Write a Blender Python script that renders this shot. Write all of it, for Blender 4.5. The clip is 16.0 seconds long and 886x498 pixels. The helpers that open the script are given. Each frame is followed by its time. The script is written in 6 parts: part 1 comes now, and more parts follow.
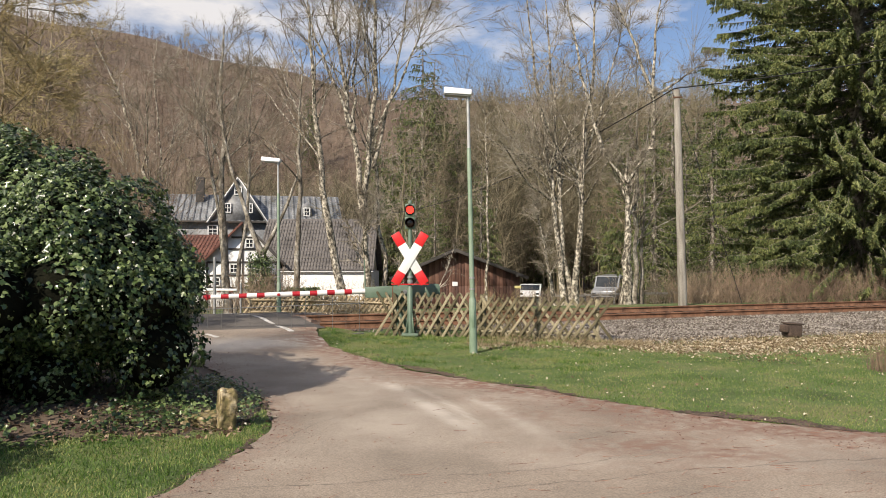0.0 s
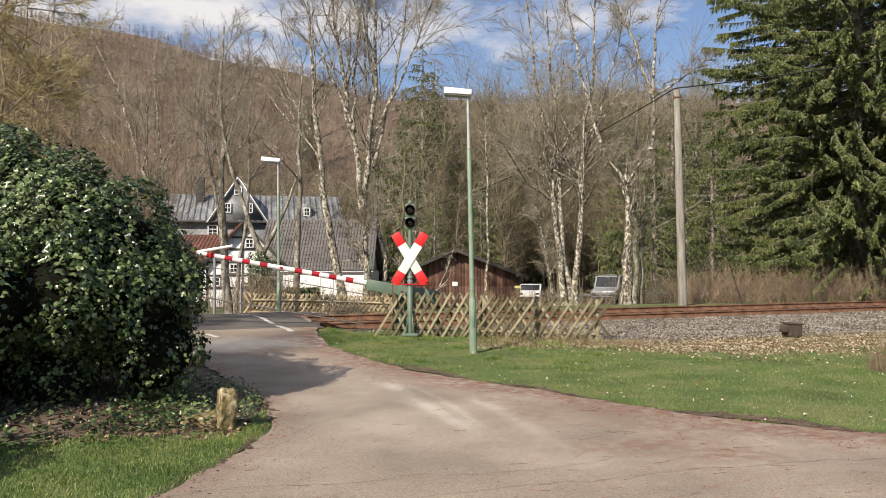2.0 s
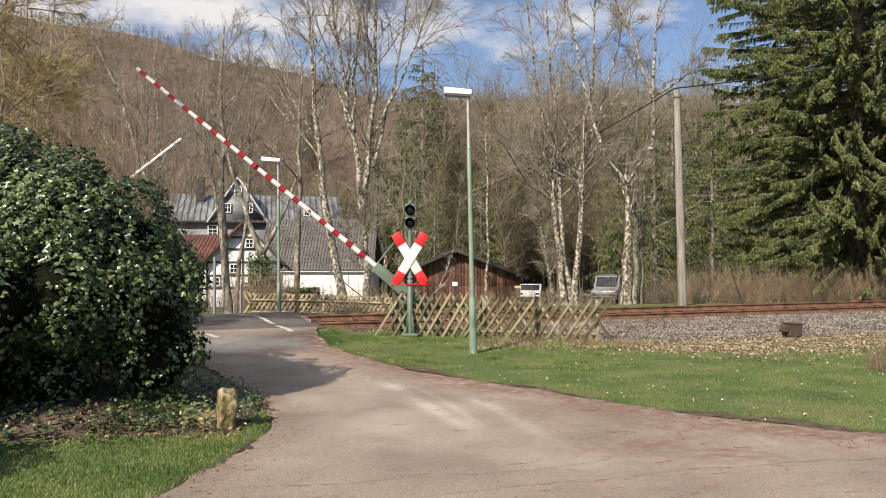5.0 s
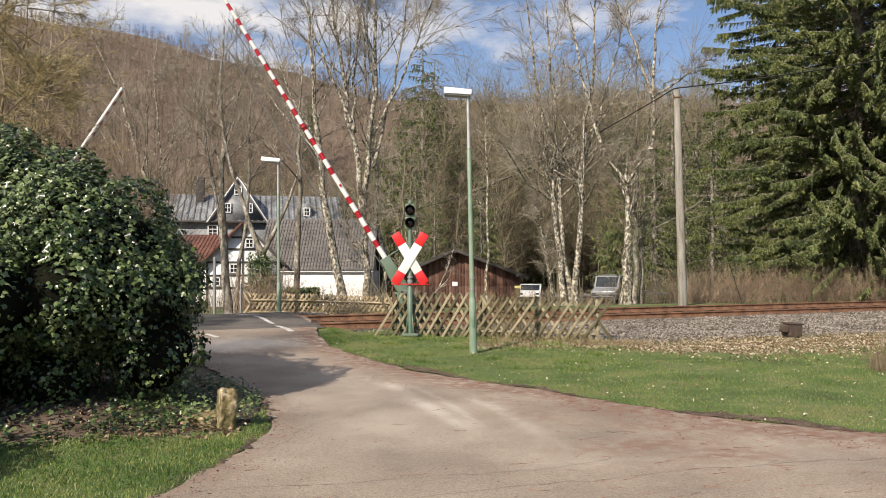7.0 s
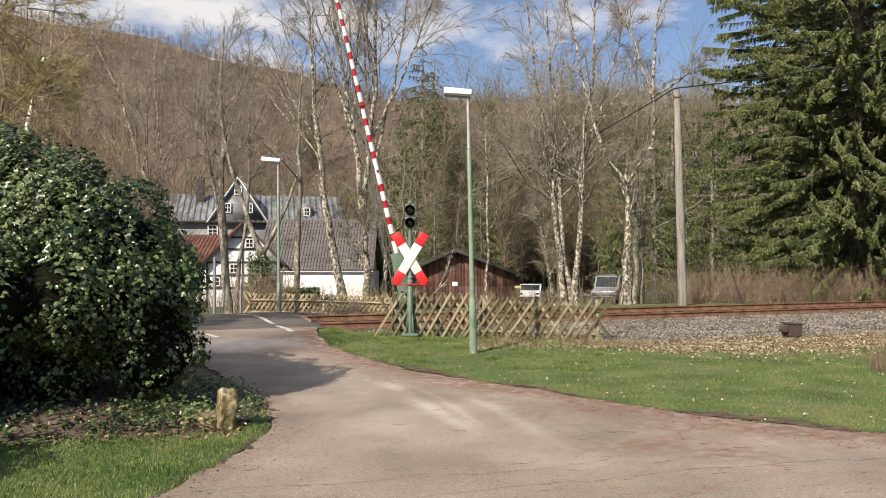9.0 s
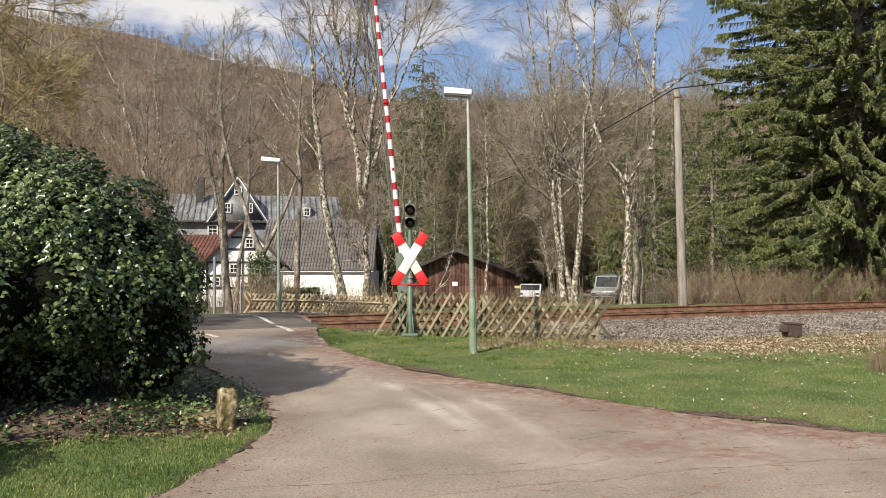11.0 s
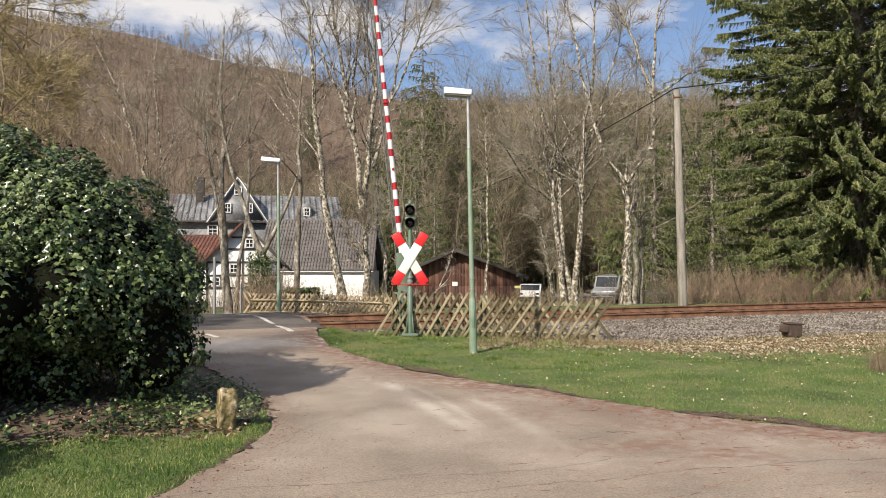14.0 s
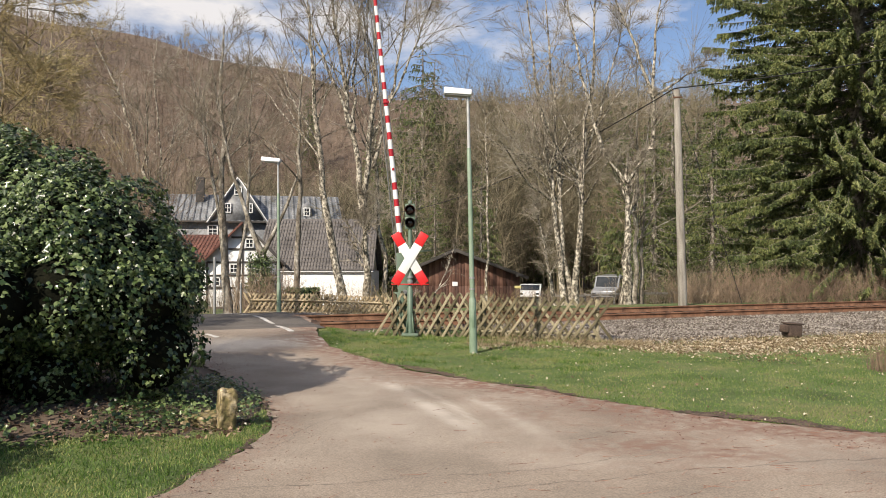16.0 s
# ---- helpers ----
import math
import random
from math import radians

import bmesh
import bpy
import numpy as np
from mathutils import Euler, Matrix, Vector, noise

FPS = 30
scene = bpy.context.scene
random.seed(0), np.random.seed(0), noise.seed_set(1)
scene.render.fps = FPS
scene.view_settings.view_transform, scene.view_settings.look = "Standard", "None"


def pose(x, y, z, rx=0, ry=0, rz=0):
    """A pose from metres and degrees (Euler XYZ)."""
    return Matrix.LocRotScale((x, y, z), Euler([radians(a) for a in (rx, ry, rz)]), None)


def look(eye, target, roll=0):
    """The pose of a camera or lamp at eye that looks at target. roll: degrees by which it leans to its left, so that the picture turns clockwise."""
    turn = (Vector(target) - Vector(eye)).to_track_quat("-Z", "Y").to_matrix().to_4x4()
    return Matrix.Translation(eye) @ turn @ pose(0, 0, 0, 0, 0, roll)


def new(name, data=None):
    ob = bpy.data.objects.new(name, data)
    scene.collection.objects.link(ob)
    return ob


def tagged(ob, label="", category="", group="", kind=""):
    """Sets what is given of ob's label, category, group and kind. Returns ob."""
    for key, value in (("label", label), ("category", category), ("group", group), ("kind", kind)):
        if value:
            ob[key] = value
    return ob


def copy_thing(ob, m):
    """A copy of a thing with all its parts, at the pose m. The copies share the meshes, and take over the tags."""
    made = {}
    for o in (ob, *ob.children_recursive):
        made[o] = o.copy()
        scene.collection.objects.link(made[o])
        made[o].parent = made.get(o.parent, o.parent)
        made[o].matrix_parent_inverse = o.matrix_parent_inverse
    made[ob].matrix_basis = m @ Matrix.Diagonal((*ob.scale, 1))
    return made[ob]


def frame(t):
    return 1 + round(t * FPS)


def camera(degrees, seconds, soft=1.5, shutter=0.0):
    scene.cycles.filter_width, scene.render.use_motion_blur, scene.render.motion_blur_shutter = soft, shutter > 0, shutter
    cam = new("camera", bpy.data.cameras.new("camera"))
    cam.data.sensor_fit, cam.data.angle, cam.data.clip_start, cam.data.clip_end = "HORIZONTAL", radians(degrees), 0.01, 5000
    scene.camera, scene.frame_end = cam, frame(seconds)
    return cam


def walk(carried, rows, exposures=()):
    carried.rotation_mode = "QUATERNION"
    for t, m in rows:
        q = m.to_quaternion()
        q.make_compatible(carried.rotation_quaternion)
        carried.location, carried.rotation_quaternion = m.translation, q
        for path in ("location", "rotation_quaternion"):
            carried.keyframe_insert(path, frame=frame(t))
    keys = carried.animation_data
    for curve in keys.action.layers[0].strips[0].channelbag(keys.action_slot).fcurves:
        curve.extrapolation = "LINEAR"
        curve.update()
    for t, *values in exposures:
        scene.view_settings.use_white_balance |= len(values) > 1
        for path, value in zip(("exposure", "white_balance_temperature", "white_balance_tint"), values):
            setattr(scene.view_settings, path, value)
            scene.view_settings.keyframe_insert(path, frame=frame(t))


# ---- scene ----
cam = camera(60, 16.0, soft=0.75)
EYE = (0.0, 0.0, 1.6)
walk(cam, [(0.0, pose(*EYE, 91.139, 0, 0)), (16.0, pose(*EYE, 91.139, 0, 0))], exposures=[(0.0, 0.12, 6800, 12), (3.0, 0.16, 6800, 12), (16.0, 0.16, 6800, 12)])

# ---- world, sun ----
SUN_TRAVEL = Vector((0.53 * 0.82, 0.85 * 0.82, -0.585)).normalized()
world = bpy.data.worlds.new("sky")
scene.world = world
world.use_nodes = True
wn, wl = world.node_tree.nodes, world.node_tree.links
wn.clear()
sky = wn.new("ShaderNodeTexSky")
sky.sky_type, sky.sun_disc = "NISHITA", False
sky.sun_elevation = math.asin(-SUN_TRAVEL.z)
sky.sun_rotation = math.atan2(-SUN_TRAVEL.x, -SUN_TRAVEL.y)
sky.air_density, sky.dust_density, sky.ozone_density = 1.0, 0.4, 3.2
geo = wn.new("ShaderNodeTexCoord")
mp = wn.new("ShaderNodeMapping")
mp.inputs["Scale"].default_value = (1.0, 1.0, 2.6)
mp.inputs["Location"].default_value = (0.42, 0.0, 0.26)
cl = wn.new("ShaderNodeTexNoise")
cl.inputs["Scale"].default_value, cl.inputs["Detail"].default_value, cl.inputs["Roughness"].default_value = 3.2, 8, 0.55
ramp = wn.new("ShaderNodeValToRGB")
ramp.color_ramp.elements[0].position, ramp.color_ramp.elements[1].position = 0.50, 0.62
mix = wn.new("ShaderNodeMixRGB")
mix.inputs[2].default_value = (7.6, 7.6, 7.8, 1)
bg = wn.new("ShaderNodeBackground")
bg.inputs["Strength"].default_value = 0.10
wo = wn.new("ShaderNodeOutputWorld")
wl.new(geo.outputs["Generated"], mp.inputs["Vector"])
wl.new(mp.outputs[0], cl.inputs["Vector"])
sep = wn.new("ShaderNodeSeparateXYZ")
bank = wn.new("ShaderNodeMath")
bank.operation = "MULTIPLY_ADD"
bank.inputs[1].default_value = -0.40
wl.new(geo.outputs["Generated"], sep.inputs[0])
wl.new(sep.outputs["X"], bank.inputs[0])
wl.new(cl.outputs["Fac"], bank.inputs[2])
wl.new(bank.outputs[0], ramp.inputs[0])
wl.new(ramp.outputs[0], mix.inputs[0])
lift = wn.new("ShaderNodeVectorMath")
lift.operation = "MULTIPLY"
lift.inputs[1].default_value = (1.10, 1.06, 1.10)
wl.new(sky.outputs[0], lift.inputs[0])
wl.new(lift.outputs[0], mix.inputs[1])
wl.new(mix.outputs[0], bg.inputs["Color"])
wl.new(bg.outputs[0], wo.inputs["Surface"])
sun = new("sun", bpy.data.lights.new("sun", "SUN"))
sun.data.energy, sun.data.angle, sun.data.color = 5.0, radians(0.5), (1.0, 0.925, 0.81)
sun.matrix_world = look((0, 0, 60), Vector((0, 0, 60)) + SUN_TRAVEL)


# ---- materials ----
def surf(name, stops, scale=4.0, rough=0.8, bump=0.0, bump_scale=40.0, metal=0.0, island=0.0, obj_rand=0.0, attr=None, attr_col=(1, 1, 1), attr2=None, attr2_col=(1, 1, 1),
         fine=0.35, fine_scale=60.0, sheen=0.0, trans=0.0, stretch=(1, 1, 1), spec=0.5):
    """A procedural surface: a broad noise through colour stops, a fine grain on top of it, bump, and optional variation per piece."""
    m = bpy.data.materials.new(name)
    m.use_nodes = True
    n, l = m.node_tree.nodes, m.node_tree.links
    b = n["Principled BSDF"]
    b.inputs["Roughness"].default_value, b.inputs["Metallic"].default_value = rough, metal
    b.inputs["Specular IOR Level"].default_value = spec
    tc = n.new("ShaderNodeTexCoord")
    mpn = n.new("ShaderNodeMapping")
    mpn.inputs["Scale"].default_value = stretch
    l.new(tc.outputs["Object"], mpn.inputs["Vector"])
    t = n.new("ShaderNodeTexNoise")
    t.inputs["Scale"].default_value, t.inputs["Detail"].default_value = scale, 6
    l.new(mpn.outputs[0], t.inputs["Vector"])
    r = n.new("ShaderNodeValToRGB")
    while len(r.color_ramp.elements) < len(stops):
        r.color_ramp.elements.new(0.5)
    for i, c in enumerate(stops):
        r.color_ramp.elements[i].position = 0.3 + 0.4 * i / max(1, len(stops) - 1)
        r.color_ramp.elements[i].color = (*c, 1)
    fac = t.outputs["Fac"]
    if island or obj_rand:
        add = n.new("ShaderNodeMath")
        add.operation = "MULTIPLY_ADD"
        if island:
            src = n.new("ShaderNodeNewGeometry").outputs["Random Per Island"]
        else:
            src = n.new("ShaderNodeObjectInfo").outputs["Random"]
        l.new(src, add.inputs[0])
        add.inputs[1].default_value = island or obj_rand
        sub = n.new("ShaderNodeMath")
        sub.operation = "SUBTRACT"
        l.new(fac, sub.inputs[0])
        sub.inputs[1].default_value = (island or obj_rand) / 2
        l.new(sub.outputs[0], add.inputs[2])
        fac = add.outputs[0]
    l.new(fac, r.inputs[0])
    col = r.outputs[0]
    f = n.new("ShaderNodeTexNoise")
    f.inputs["Scale"].default_value, f.inputs["Detail"].default_value = fine_scale, 3
    l.new(mpn.outputs[0], f.inputs["Vector"])
    if fine:
        mr = n.new("ShaderNodeMapRange")
        mr.inputs["From Min"].default_value, mr.inputs["From Max"].default_value = (0.4, 0.6) if fine > 0.6 else (0.3, 0.7)
        mr.inputs["To Min"].default_value, mr.inputs["To Max"].default_value = 1 - fine, 1 + fine
        l.new(f.outputs["Fac"], mr.inputs["Value"])
        hsv = n.new("ShaderNodeHueSaturation")
        l.new(mr.outputs[0], hsv.inputs["Value"])
        l.new(col, hsv.inputs["Color"])
        col = hsv.outputs[0]
    if attr:
        a = n.new("ShaderNodeAttribute")
        a.attribute_name = attr
        mul = n.new("ShaderNodeMath")
        mul.operation = "MULTIPLY"
        gain = n.new("ShaderNodeMapRange")
        gain.inputs["From Min"].default_value, gain.inputs["From Max"].default_value = 0.35, 0.65
        gain.inputs["To Min"].default_value, gain.inputs["To Max"].default_value = 0.35, 1.25
        l.new(t.outputs["Fac"], gain.inputs["Value"])
        l.new(a.outputs["Fac"], mul.inputs[0])
        l.new(gain.outputs[0], mul.inputs[1])
        mx = n.new("ShaderNodeMixRGB")
        mx.use_clamp = True
        l.new(mul.outputs[0], mx.inputs[0])
        l.new(col, mx.inputs[1])
        mx.inputs[2].default_value = (*attr_col, 1)
        col = mx.outputs[0]
    if attr2:
        a = n.new("ShaderNodeAttribute")
        a.attribute_name = attr2
        mul = n.new("ShaderNodeMath")
        mul.operation = "MULTIPLY"
        l.new(a.outputs["Fac"], mul.inputs[0])
        spot = n.new("ShaderNodeTexNoise")
        spot.inputs["Scale"].default_value, spot.inputs["Detail"].default_value = 7.0, 8
        l.new(mpn.outputs[0], spot.inputs["Vector"])
        sr = n.new("ShaderNodeMapRange")
        sr.inputs["From Min"].default_value, sr.inputs["From Max"].default_value = 0.36, 0.56
        l.new(spot.outputs["Fac"], sr.inputs["Value"])
        l.new(sr.outputs[0], mul.inputs[1])
        mx = n.new("ShaderNodeMixRGB")
        mx.use_clamp = True
        l.new(mul.outputs[0], mx.inputs[0])
        l.new(col, mx.inputs[1])
        mx.inputs[2].default_value = (*attr2_col, 1)
        col = mx.outputs[0]
    l.new(col, b.inputs["Base Color"])
    if bump:
        bt = n.new("ShaderNodeTexNoise")
        bt.inputs["Scale"].default_value, bt.inputs["Detail"].default_value = bump_scale, 5
        l.new(mpn.outputs[0], bt.inputs["Vector"])
        bp = n.new("ShaderNodeBump")
        bp.inputs["Strength"].default_value, bp.inputs["Distance"].default_value = bump, 0.02
        l.new(bt.outputs["Fac"], bp.inputs["Height"])
        l.new(bp.outputs[0], b.inputs["Normal"])
    if trans:
        tl = n.new("ShaderNodeBsdfTranslucent")
        l.new(col, tl.inputs["Color"])
        ms = n.new("ShaderNodeMixShader")
        ms.inputs[0].default_value = trans
        l.new(b.outputs[0], ms.inputs[1])
        l.new(tl.outputs[0], ms.inputs[2])
        l.new(ms.outputs[0], n["Material Output"].inputs["Surface"])
    return m


def glow(name, colour, strength):
    m = bpy.data.materials.new(name)
    m.use_nodes = True
    b = m.node_tree.nodes["Principled BSDF"]
    b.inputs["Base Color"].default_value = (*colour, 1)
    b.inputs["Emission Color"].default_value = (*colour, 1)
    b.inputs["Emission Strength"].default_value = strength
    return m


M_GRASS = surf("grass_ground", [(0.050, 0.070, 0.020), (0.10, 0.145, 0.040), (0.20, 0.175, 0.08)], 0.9, 0.95, 0.6, 30, fine=0.5, fine_scale=45)
M_BLADE = surf("grass_blade", [(0.065, 0.135, 0.022), (0.145, 0.245, 0.045), (0.34, 0.34, 0.13)], 1.6, 0.6, island=0.5, trans=0.3, fine=0.2)
M_DRY = surf("dry_grass", [(0.14, 0.10, 0.05), (0.28, 0.215, 0.115), (0.46, 0.38, 0.24)], 2.0, 0.9, island=0.6, trans=0.2)
M_LEAFLITTER = surf("fallen_leaf", [(0.12, 0.075, 0.042), (0.28, 0.20, 0.12), (0.60, 0.52, 0.40)], 3.0, 0.8, island=0.7)
M_ROAD = surf("asphalt", [(0.235, 0.192, 0.150), (0.315, 0.256, 0.200), (0.38, 0.312, 0.246)], 0.9, 0.9, 0.35, 120, fine=0.36, fine_scale=85, attr="wear", attr_col=(0.56, 0.50, 0.43), attr2="dirt", attr2_col=(0.245, 0.145, 0.105))
M_REDTWIG = surf("larch_twig", [(0.14, 0.055, 0.032), (0.24, 0.105, 0.065), (0.36, 0.19, 0.13)], 2.0, 0.9, island=0.6)
M_BROWNLEAF = surf("withered_leaf", [(0.055, 0.032, 0.018), (0.14, 0.085, 0.050), (0.30, 0.22, 0.14)], 3.0, 0.85, island=0.7)
M_ROADDIRT = surf("needle_debris", [(0.12, 0.055, 0.038), (0.23, 0.115, 0.080), (0.34, 0.20, 0.145)], 5, 0.95, island=0.6)
M_CROSSING = surf("crossing_asphalt", [(0.085, 0.075, 0.068), (0.13, 0.115, 0.10), (0.17, 0.15, 0.13)], 1.2, 0.85, 0.4, 120, fine=0.3)
M_BALLAST = surf("ballast_bed", [(0.10, 0.080, 0.066), (0.18, 0.155, 0.132), (0.25, 0.22, 0.19)], 6, 0.95, 0.9, 30, fine=0.5, fine_scale=30)
M_STONE = surf("ballast_stone", [(0.075, 0.058, 0.044), (0.165, 0.140, 0.112), (0.36, 0.325, 0.28)], 1.2, 0.9, island=0.7)
M_RUST = surf("rusty_steel", [(0.060, 0.028, 0.015), (0.130, 0.064, 0.036), (0.20, 0.105, 0.062)], 3, 0.85, 0.3, 60, stretch=(1, 1, 1))
M_RUSTBED = surf("rust_stained_ballast", [(0.070, 0.040, 0.026), (0.14, 0.085, 0.058), (0.20, 0.135, 0.095)], 5, 0.95, 0.9, 30, fine=0.5, fine_scale=30)
M_RAILTOP = surf("rail_head_steel", [(0.14, 0.08, 0.055), (0.22, 0.14, 0.10)], 3, 0.5, metal=0.5)
M_SLEEPER = surf("sleeper_wood", [(0.05, 0.035, 0.028), (0.11, 0.075, 0.055)], 5, 0.95, 0.4, 40)
M_GREENPAINT = surf("green_grey_paint", [(0.095, 0.145, 0.105), (0.122, 0.178, 0.128), (0.155, 0.21, 0.16)], 3, 0.5, 0.08, 60, fine=0.08)
M_POSTGREEN = surf("lamp_post_green", [(0.15, 0.22, 0.15), (0.20, 0.275, 0.195), (0.27, 0.34, 0.26)], 2.5, 0.45, 0.05, 60, fine=0.1)
M_WHITE = surf("white_paint", [(0.74, 0.74, 0.73), (0.84, 0.84, 0.83)], 5, 0.45, fine=0.04)
M_RED = surf("red_paint", [(0.62, 0.018, 0.022), (0.72, 0.026, 0.028)], 5, 0.4, fine=0.05)
M_DARKRED = surf("barrier_red_paint", [(0.36, 0.010, 0.020), (0.46, 0.016, 0.026)], 5, 0.45, fine=0.06)
M_LAMPWHITE = surf("lamp_cover", [(0.80, 0.81, 0.82), (0.88, 0.88, 0.88)], 3, 0.35, fine=0.03)
M_GREYMETAL = surf("galvanised_steel", [(0.30, 0.31, 0.31), (0.42, 0.43, 0.43)], 8, 0.45, metal=0.6, fine=0.1)
M_ZINC = surf("weathered_zinc", [(0.34, 0.35, 0.35), (0.46, 0.47, 0.47)], 6, 0.6, metal=0.1, fine=0.12)
M_BLACK = surf("black_enamel", [(0.010, 0.011, 0.010), (0.02, 0.021, 0.02)], 5, 0.4, fine=0.1)
M_CONCRETE = surf("concrete", [(0.25, 0.24, 0.21), (0.40, 0.38, 0.34)], 4, 0.9, 0.4, 50)
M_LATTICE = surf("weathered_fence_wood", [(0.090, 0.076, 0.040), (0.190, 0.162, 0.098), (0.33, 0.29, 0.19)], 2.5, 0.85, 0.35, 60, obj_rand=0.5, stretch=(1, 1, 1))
# paler copy of the fence wood, with sunlight put into its colour
M_LATTICEFAR = surf("fence_wood_painted_sunlit", [(0.30, 0.23, 0.13), (0.46, 0.37, 0.24)], 3, 0.85, 0.2, 60, obj_rand=0.4)
M_BARK = surf("grey_bark", [(0.075, 0.062, 0.046), (0.21, 0.185, 0.148), (0.40, 0.375, 0.325)], 3.5, 0.95, 0.7, 30, fine=0.55, fine_scale=13, stretch=(1, 1, 0.7))
M_BARKPALE = surf("lichen_bark", [(0.090, 0.075, 0.054), (0.225, 0.200, 0.158), (0.40, 0.37, 0.31)], 6.0, 0.95, 0.7, 30, fine=0.62, fine_scale=12, stretch=(1, 1, 0.7))
M_TWIG = surf("twig_bark", [(0.095, 0.070, 0.046), (0.22, 0.178, 0.124), (0.35, 0.30, 0.23)], 0.6, 0.95, fine=0.3, fine_scale=3)
M_TWIGPALE = surf("pale_twig_bark", [(0.13, 0.105, 0.075), (0.27, 0.235, 0.182), (0.40, 0.36, 0.30)], 0.6, 0.95, fine=0.3, fine_scale=3)
M_TWIGYELLOW = surf("mossy_twig_bark", [(0.13, 0.095, 0.044), (0.29, 0.230, 0.110), (0.46, 0.39, 0.21)], 0.8, 0.95, fine=0.3, fine_scale=3)
M_WOODS = surf("far_wood_twigs", [(0.105, 0.070, 0.050), (0.19, 0.138, 0.102), (0.27, 0.21, 0.162)], 0.035, 0.95, island=0.5, fine=0.35, fine_scale=0.12)
M_WOODEDGE = surf("olive_brown_twigs", [(0.088, 0.075, 0.044), (0.185, 0.160, 0.100), (0.30, 0.262, 0.18)], 0.12, 0.95, island=0.5, fine=0.3, fine_scale=1.0)
M_FORESTFLOOR = surf("forest_floor", [(0.080, 0.055, 0.038), (0.145, 0.105, 0.076), (0.20, 0.155, 0.118)], 0.06, 0.95, 0.5, 3, fine=0.35, fine_scale=1.2)
M_SPRUCE = surf("spruce_needles", [(0.034, 0.052, 0.016), (0.105, 0.138, 0.040), (0.21, 0.225, 0.078)], 0.9, 0.6, island=0.4, trans=0.14, fine=0.3, fine_scale=8)
M_IVY = surf("ivy_leaf", [(0.014, 0.030, 0.010), (0.062, 0.105, 0.032), (0.180, 0.235, 0.092)], 1.4, 0.30, island=0.6, trans=0.10, fine=0.15, spec=0.6)
# near-black fill: the shade between leaves put into a colour
M_SHADECORE = surf("leaf_gap_shade", [(0.004, 0.005, 0.003), (0.014, 0.014, 0.008)], 4, 1.0, 0.8, 12, spec=0.1)
M_SANDSTONE = surf("mossy_sandstone", [(0.075, 0.072, 0.020), (0.21, 0.165, 0.078), (0.44, 0.37, 0.25)], 9, 0.95, 0.9, 14, fine=0.6, fine_scale=25)
M_SHED = surf("stained_shed_boards", [(0.060, 0.028, 0.019), (0.115, 0.053, 0.035), (0.175, 0.09, 0.062)], 1.2, 0.7, 0.3, 30, obj_rand=0.5, stretch=(3, 3, 0.4))
M_SHEDROOF = surf("dark_roof_felt", [(0.028, 0.026, 0.024), (0.06, 0.055, 0.05)], 3, 0.85, 0.3, 20)
M_PLASTER = surf("white_plaster", [(0.80, 0.80, 0.78), (0.88, 0.88, 0.86)], 0.8, 0.9, fine=0.06, fine_scale=4)
M_TIMBER = surf("black_timber", [(0.035, 0.032, 0.03), (0.08, 0.072, 0.065)], 3, 0.85)
M_TILE = surf("grey_roof_tile", [(0.062, 0.055, 0.052), (0.10, 0.091, 0.086), (0.145, 0.132, 0.124)], 0.8, 0.8, 0.2, 10, obj_rand=0.4, fine=0.25, fine_scale=4)
M_SLATE = surf("slate", [(0.12, 0.126, 0.133), (0.20, 0.208, 0.217), (0.29, 0.298, 0.308)], 0.9, 0.5, 0.2, 12, fine=0.25, fine_scale=5)
M_REDTILE = surf("red_roof_tile", [(0.105, 0.042, 0.032), (0.18, 0.078, 0.056)], 0.9, 0.85, 0.2, 10, fine=0.3, fine_scale=5)
M_GLASS = surf("window_glass", [(0.02, 0.025, 0.03), (0.04, 0.045, 0.05)], 2, 0.05, fine=0.0)
M_POLE = surf("weathered_pole_wood", [(0.15, 0.135, 0.112), (0.25, 0.23, 0.198), (0.33, 0.31, 0.27)], 2, 0.9, 0.4, 40, stretch=(4, 4, 0.5))
M_BRAMBLE = surf("reddish_stems", [(0.11, 0.075, 0.052), (0.21, 0.150, 0.105), (0.32, 0.24, 0.165)], 0.5, 0.95, fine=0.3, fine_scale=4)
M_VANGREY = surf("grey_car_paint", [(0.25, 0.265, 0.285), (0.33, 0.345, 0.365)], 2, 0.3, metal=0.2, fine=0.03)
M_VANWHITE = surf("white_car_paint", [(0.72, 0.72, 0.72), (0.80, 0.80, 0.80)], 2, 0.3, fine=0.03)
M_TYRE = surf("tyre_rubber", [(0.012, 0.012, 0.012), (0.025, 0.025, 0.025)], 8, 0.85)
M_LINE = surf("road_marking", [(0.45, 0.42, 0.38), (0.78, 0.76, 0.72)], 5, 0.8, fine=0.2)
M_CABLE = surf("black_cable", [(0.012, 0.012, 0.012), (0.02, 0.02, 0.02)], 5, 0.6)
M_SOIL = surf("bare_soil", [(0.055, 0.036, 0.026), (0.11, 0.072, 0.052), (0.17, 0.115, 0.085)], 5, 0.95, 0.9, 40, fine=0.5, fine_scale=40)
M_ROD = surf("dark_steel_rod", [(0.10, 0.10, 0.095), (0.18, 0.18, 0.17)], 6, 0.6, fine=0.1)
M_YELLOW = surf("yellow_paint", [(0.48, 0.41, 0.14), (0.62, 0.55, 0.24)], 5, 0.6, fine=0.15)
M_LENSRED = glow("lit_red_lens", (1.0, 0.045, 0.030), 2.2)
M_LENSDARK = surf("unlit_lens", [(0.010, 0.004, 0.004), (0.018, 0.006, 0.005)], 5, 0.15, fine=0.0)


